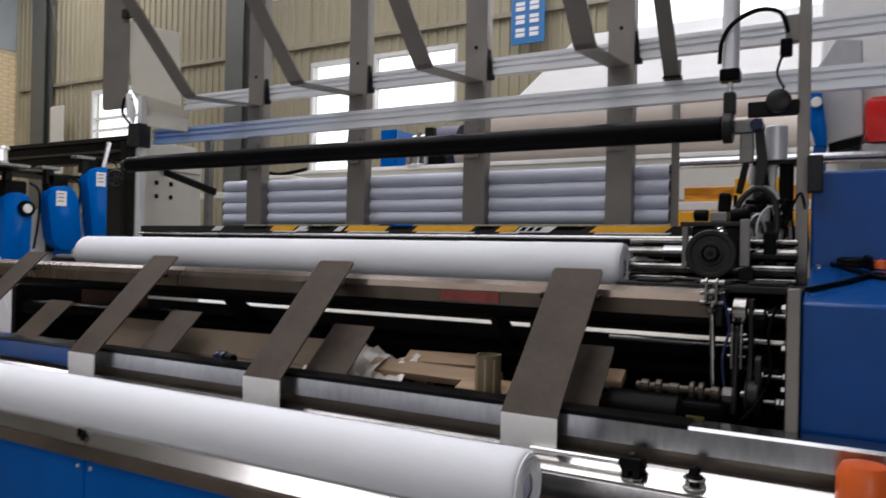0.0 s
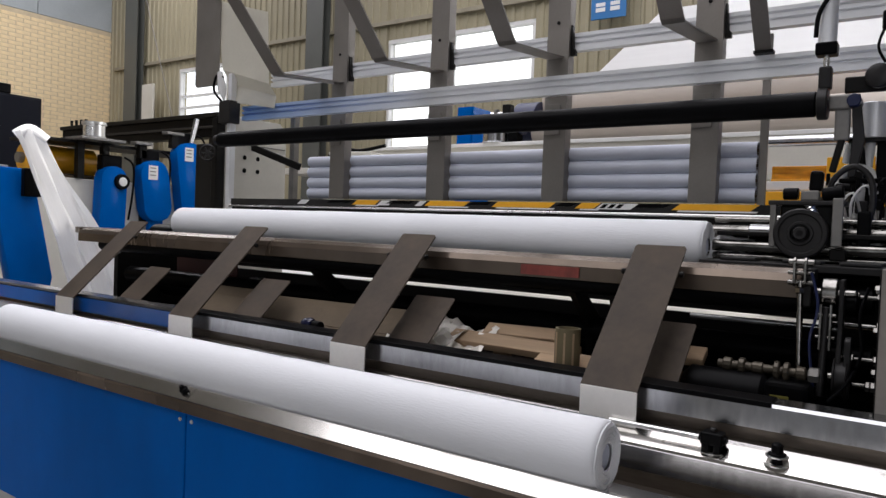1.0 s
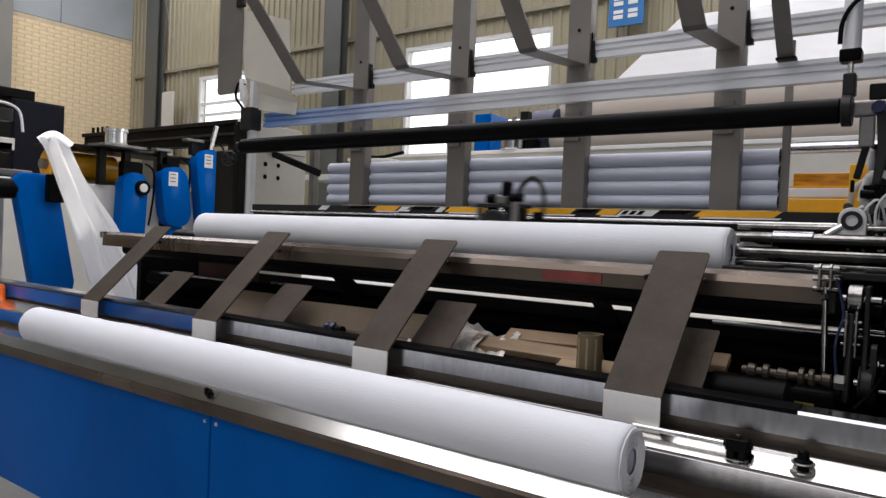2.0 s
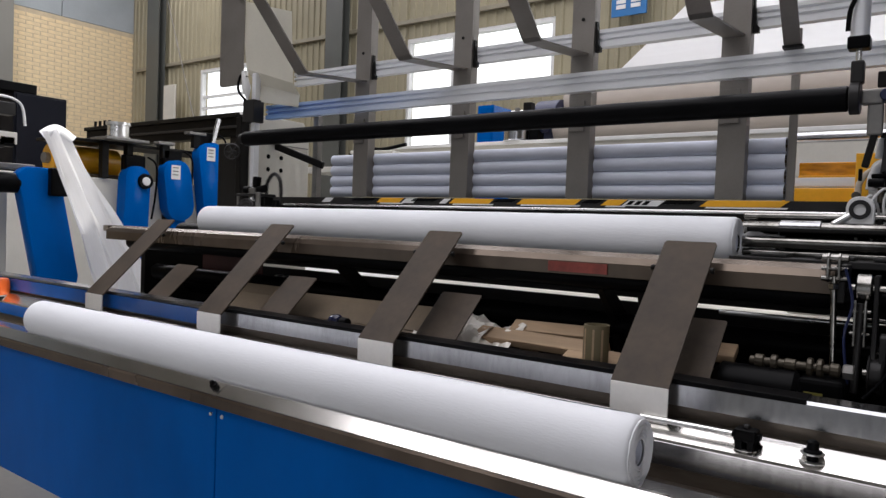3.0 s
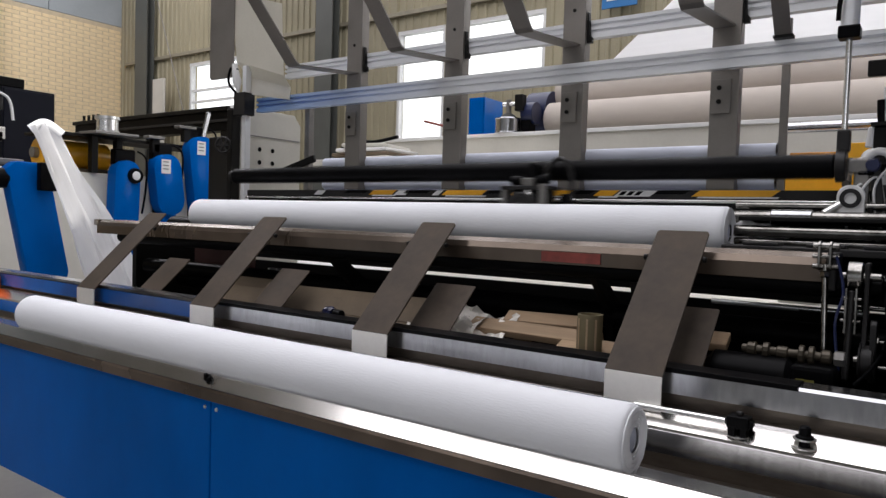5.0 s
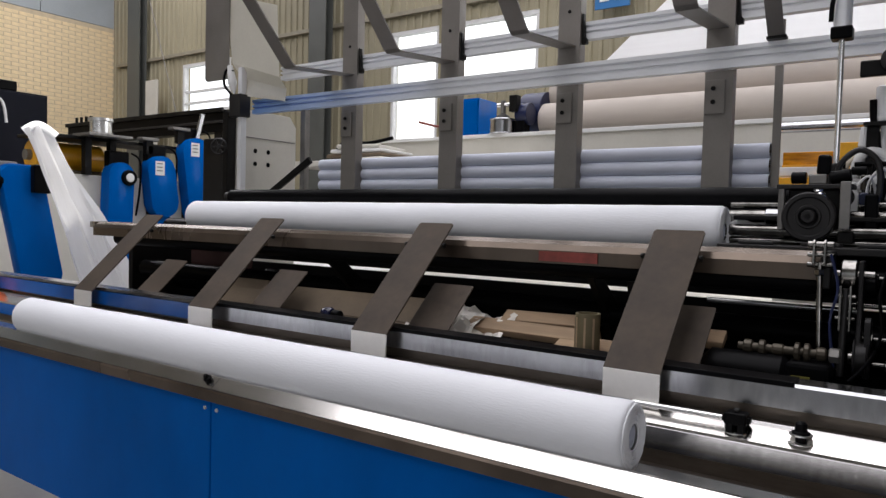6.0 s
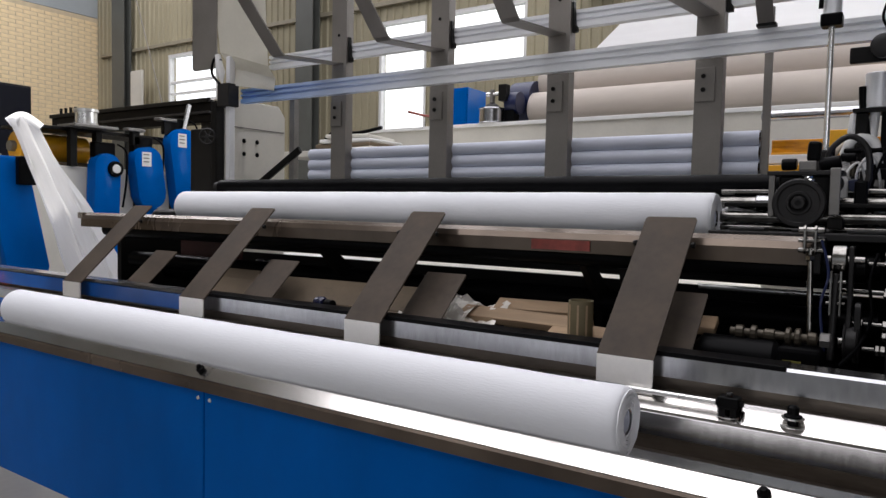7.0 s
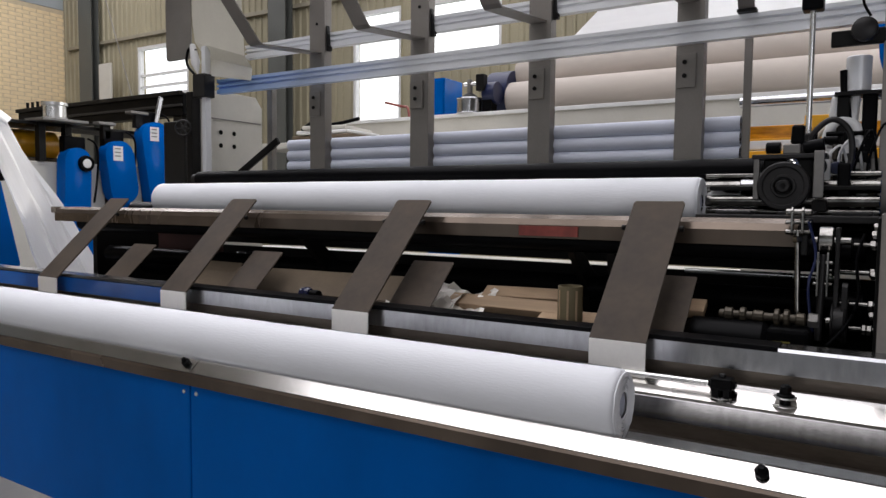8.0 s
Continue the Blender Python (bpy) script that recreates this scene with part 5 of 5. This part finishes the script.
def left_unwinder():
    a = thing("tension_arm", "tapered blue tension arm with a black clamp and roller", "machine arm")
    part("cover", plate([(1.02, 1.62), (1.08, 1.68), (1.26, 1.68), (1.32, 1.60), (1.46, 0.90), (1.40, 0.60), (1.22, 0.60)], "x", -4.9, -4.78, bevel=0.02), BLUE, a, smooth=True)
    part("clamp", box(-4.78, -4.72, 1.22, 1.34, 1.48, 1.68, 0.01), BLACK, a)
    part("roller", rod((-4.85, 0.55, 1.55), (-4.85, 1.05, 1.56), 0.07, 24), BLACK, a, smooth=True)
    part("foot", box(-4.92, -4.8, 1.15, 1.45, 0, 0.62, 0.005), BLUE_DARK, a)
    w = thing("tissue_web", "bright white tissue web hanging in a slanting gathered sheet", "paper web")
    bm = bmesh.new()
    rows = []
    n = 16
    for i in range(25):
        v = i / 24
        lo, hi = 1.12 + 0.52 * v, 1.30 + 0.82 * v + 0.04 * math.sin(v * 3)
        z = 1.95 - 1.45 * v
        rows.append([bm.verts.new((-4.66 + 0.05 * math.sin(j * 1.1 + v * 4) + 0.03 * noise.noise(Vector((j * 0.4, v * 5, 3))), lo + (hi - lo) * j / n, z - 0.06 * abs(j / n - 0.5) * (1 - v))) for j in range(n + 1)])
    for p, q in zip(rows, rows[1:]):
        for j in range(n):
            bm.faces.new((p[j], p[j + 1], q[j + 1], q[j]))
    part("sheet", bm, FILM, w, smooth=True)
    part("fold", pipe([(-4.7, 1.14, 1.90), (-4.66, 1.22, 1.95), (-4.62, 1.32, 1.88)], 0.03), PAPER, w, smooth=True)
    c = thing("dark_cabinet", "dark blue-black control cabinet with a hinged front", "cabinet")
    part("cabinet_body", box(-7.9, -7.5, 2.12, 2.66, 0, 2.6, 0.01), mat("black_blue_paint", (0.006, 0.007, 0.012), 0.6, spec=0.15), c)
    part("door", box(-7.5, -7.48, 2.14, 2.64, 1.5, 2.58, 0.006), mat("black_blue_door", (0.006, 0.007, 0.013), 0.55, spec=0.15), c)
    part("top_box", box(-7.8, -7.5, 1.7, 2.35, 2.6, 2.7, 0.01), BLACK, c)
    g = thing("web_guide", "cluster of grey and black web-guide fittings with cables", "machine")
    part("column", box(-5.2, -5.0, 0.75, 1.05, 0, 1.64, 0.008), CREAM, g)
    rnd = random.Random(12)
    for k in range(16):
        y, z = 0.55 + rnd.random() * 0.5, 1.68 + rnd.random() * 0.42
        s = 0.03 + 0.05 * rnd.random()
        part("fitting", box(-5.15 + 0.1 * rnd.random(), -5.0, y - s, y + s, z - s * 0.7, z + s * 0.7, 0.006), rnd.choice((GREY, BLACK, DARK2, STEEL, CREAM)), g)
    part("guide_post", box(-5.12, -5.06, 0.70, 0.78, 1.64, 2.15, 0.004), DARK, g)
    part("guide_post", box(-5.12, -5.06, 0.92, 0.98, 1.64, 2.1, 0.004), DARK2, g)
    part("cable", pipe([(-5.0, 0.85, 1.75), (-5.0, 0.84, 2.0), (-5.0, 0.95, 2.16), (-5.0, 1.12, 2.14), (-5.0, 1.16, 1.98)], 0.010), WHITEP, g, smooth=True)
    part("bracket", box(-5.0, -4.92, 0.6, 1.2, 1.66, 1.70, 0.005), GREY, g)


left_unwinder()


def far_right():
    t = thing("white_cabinet_machine", "white machine cabinet with a grey hood and a red lamp cover", "machine")
    part("cabinet", box(0.44, 1.5, 2.62, 3.3, 0, 2.75, 0.01), WHITEP, t)
    hood = part("hood", plate([(0.42, 2.22), (0.475, 1.895), (0.612, 1.925), (0.60, 2.34), (0.50, 2.36)], "y", 2.40, 2.615, bevel=0.008), mat("light_grey_hood", (0.42, 0.43, 0.44), 0.4), t, "tapered light grey hood")
    part("hood_foot", plate([(0.482, 1.856), (0.60, 1.882), (0.608, 1.922), (0.477, 1.893)], "y", 2.41, 2.61), BLACK, hood, "black hood rim")
    lamp = part("red_cover", plate(rounded(0.615, 0.80, 1.888, 2.078, 0.025, 5), "y", 2.36, 2.45, bevel=0.008), RED_GLOSS, t, "glossy red lamp cover", smooth=True)
    part("lamp_base", box(0.605, 0.81, 2.37, 2.62, 1.80, 1.884, 0.008), mat("grey_plastic", (0.35, 0.35, 0.36), 0.45), lamp, "grey lamp base")
    b = thing("blue_bracket", "bright blue painted bracket behind the upright", "bracket")
    part("arm", plate([(0.385, 2.17), (0.44, 2.17), (0.47, 1.95), (0.476, 1.87), (0.43, 1.87), (0.40, 1.98)], "y", 2.30, 2.38, bevel=0.006), BLUE, b, smooth=True)
    part("pivot", rod((0.43, 2.30, 2.06), (0.43, 2.28, 2.06), 0.022, 18), WHITEP, b, smooth=True)
    part("post", box(0.42, 0.47, 2.31, 2.37, 0, 1.88, 0.004), BLUE_DARK, b)
    s = thing("hanging_sign", "blue hanging sign with white character blocks", "sign")
    part("board", box(-2.81, -2.40, 6.38, 6.40, 3.78, 4.62, 0.004), SIGN, s)
    for r in range(5):
        for c in range(2):
            x, z = -2.75 + 0.17 * c, 3.86 + 0.15 * r
            part("character_bar", box(x, x + 0.11, 6.373, 6.379, z, z + 0.045), WHITEP, s)
            part("character_bar", box(x, x + 0.11, 6.373, 6.379, z + 0.06, z + 0.10), WHITEP, s)
    part("hanger", box(-2.62, -2.60, 6.385, 6.395, 4.62, 7.0), GREY, s)
    p = thing("wall_panel", "thin cable and pale panel against the cladding", "panel")
    part("cable", rod((-10.5, 6.3, 3.1), (-12.2, 6.4, 6.98), 0.008, 10), GREY, p)
    part("panel", box(-11.45, -11.1, 6.3, 6.34, 0.0, 3.75, 0.01), CREAM, p)


far_right()


# ---------------------------------------------------------------- brick courses of the west wall
def brick_courses(parent):
    me = []
    for q in range(3):
        bm = box(-0.004, 0.006, -0.118, 0.118, -0.031, 0.031, 0.003)
        for v in bm.verts:
            v.co += Vector((0.0015 * noise.noise(v.co * 30 + Vector((q, 0, 0))), 0, 0))
        d = bpy.data.meshes.new("brick")
        bm.to_mesh(d)
        bm.free()
        d.materials.append(BRICK)
        me.append(d)
    rest = bmesh.new()
    rnd = random.Random(2)
    count = 0
    for r in range(70):
        z = 0.04 + 0.0705 * r
        if z > 4.9:
            break
        y = 3.95 + (0.125 if r % 2 else 0)
        while y < 6.6:
            if z > 3.35 and y > 4.2 and count < 300:
                o = new("brick", me[rnd.randrange(3)])
                o.parent = parent
                o.location = (WX, y, z)
                count += 1
            elif z > 2.0:
                box(WX - 0.004, WX + 0.006, y - 0.118, y + 0.118, z - 0.031, z + 0.031, bm=rest)
            y += 0.25
    tagged(part("far_bricks", rest, BRICK, parent), kind="stuff")


brick_courses(west_wall)


# ---------------------------------------------------------------- what moves
def motions():
    run = [(0.0, 0.275), (1.2, 0.275), (1.3, 0.235), (1.4, 0.15), (1.5, 0.05), (1.8, -0.30), (2.0, -0.545), (2.2, -0.78), (2.9, -1.56), (3.1, -1.66), (4.0, -1.66), (4.1, -1.60), (4.3, -1.34), (4.5, -1.08), (4.7, -0.84), (5.5, 0.12), (5.7, 0.245), (5.8, 0.258), (8.0, 0.258)]
    walk(carriage, [(s, pose(x, 0.50, 1.392)) for s, x in run])
    walk(bar, [(s, pose(0, 0, z)) for s, z in ((0, 0), (4.4, 0), (4.5, -0.006), (4.6, -0.026), (4.7, -0.058), (5.2, -0.232), (5.4, -0.25), (8.0, -0.25))])
    walk(lever, [(s, pose(-1.83, 1.05, 1.62, 0, a, 0)) for s, a in ((0, 17), (4.4, 17), (4.5, 16), (4.6, 12), (4.7, 7), (5.2, -27), (5.4, -30), (8.0, -30))])
    for k, c in enumerate(cores):
        z = 1.503 + (CORE_D - 0.0005) * k
        walk(c, [(s, pose(0, 0, z + d)) for s, d in ((0, 0), (4.45, 0), (4.55, -0.006), (4.7, -0.03), (4.8, -0.045), (8.0, -0.045))])
    walk(web_flap, [(s, pose(x, 0.615, 1.385 + d, a)) for s, x, d, a in ((0, 0, -0.045, 92), (4.2, 0, -0.045, 92), (4.3, 0, -0.02, 55), (4.4, 0.0, -0.012, 8), (4.5, 0.0, 0, 0), (4.6, 0.02, -0.03, 8), (4.7, 0.03, -0.04, 14), (4.85, 0.05, -0.04, 60), (5.0, 0.05, -0.045, 92), (8.0, 0.05, -0.045, 92))])
    walk(web_tip, [(s, pose(0, 0.65, 1.398 + d, a)) for s, d, a in ((0, -0.055, 92), (6.0, -0.05, 92), (6.15, 0, 10), (6.4, 0, 0), (6.55, -0.02, 35), (6.7, -0.055, 92), (8.0, -0.055, 92))])
    walk(web_tuft, [(s, pose(0, 0.56, 1.395 + d, a)) for s, d, a in ((0, -0.05, 92), (4.25, -0.05, 92), (4.4, 0, 10), (4.7, 0, 0), (5.0, -0.05, 92), (8.0, -0.05, 92))])


motions()
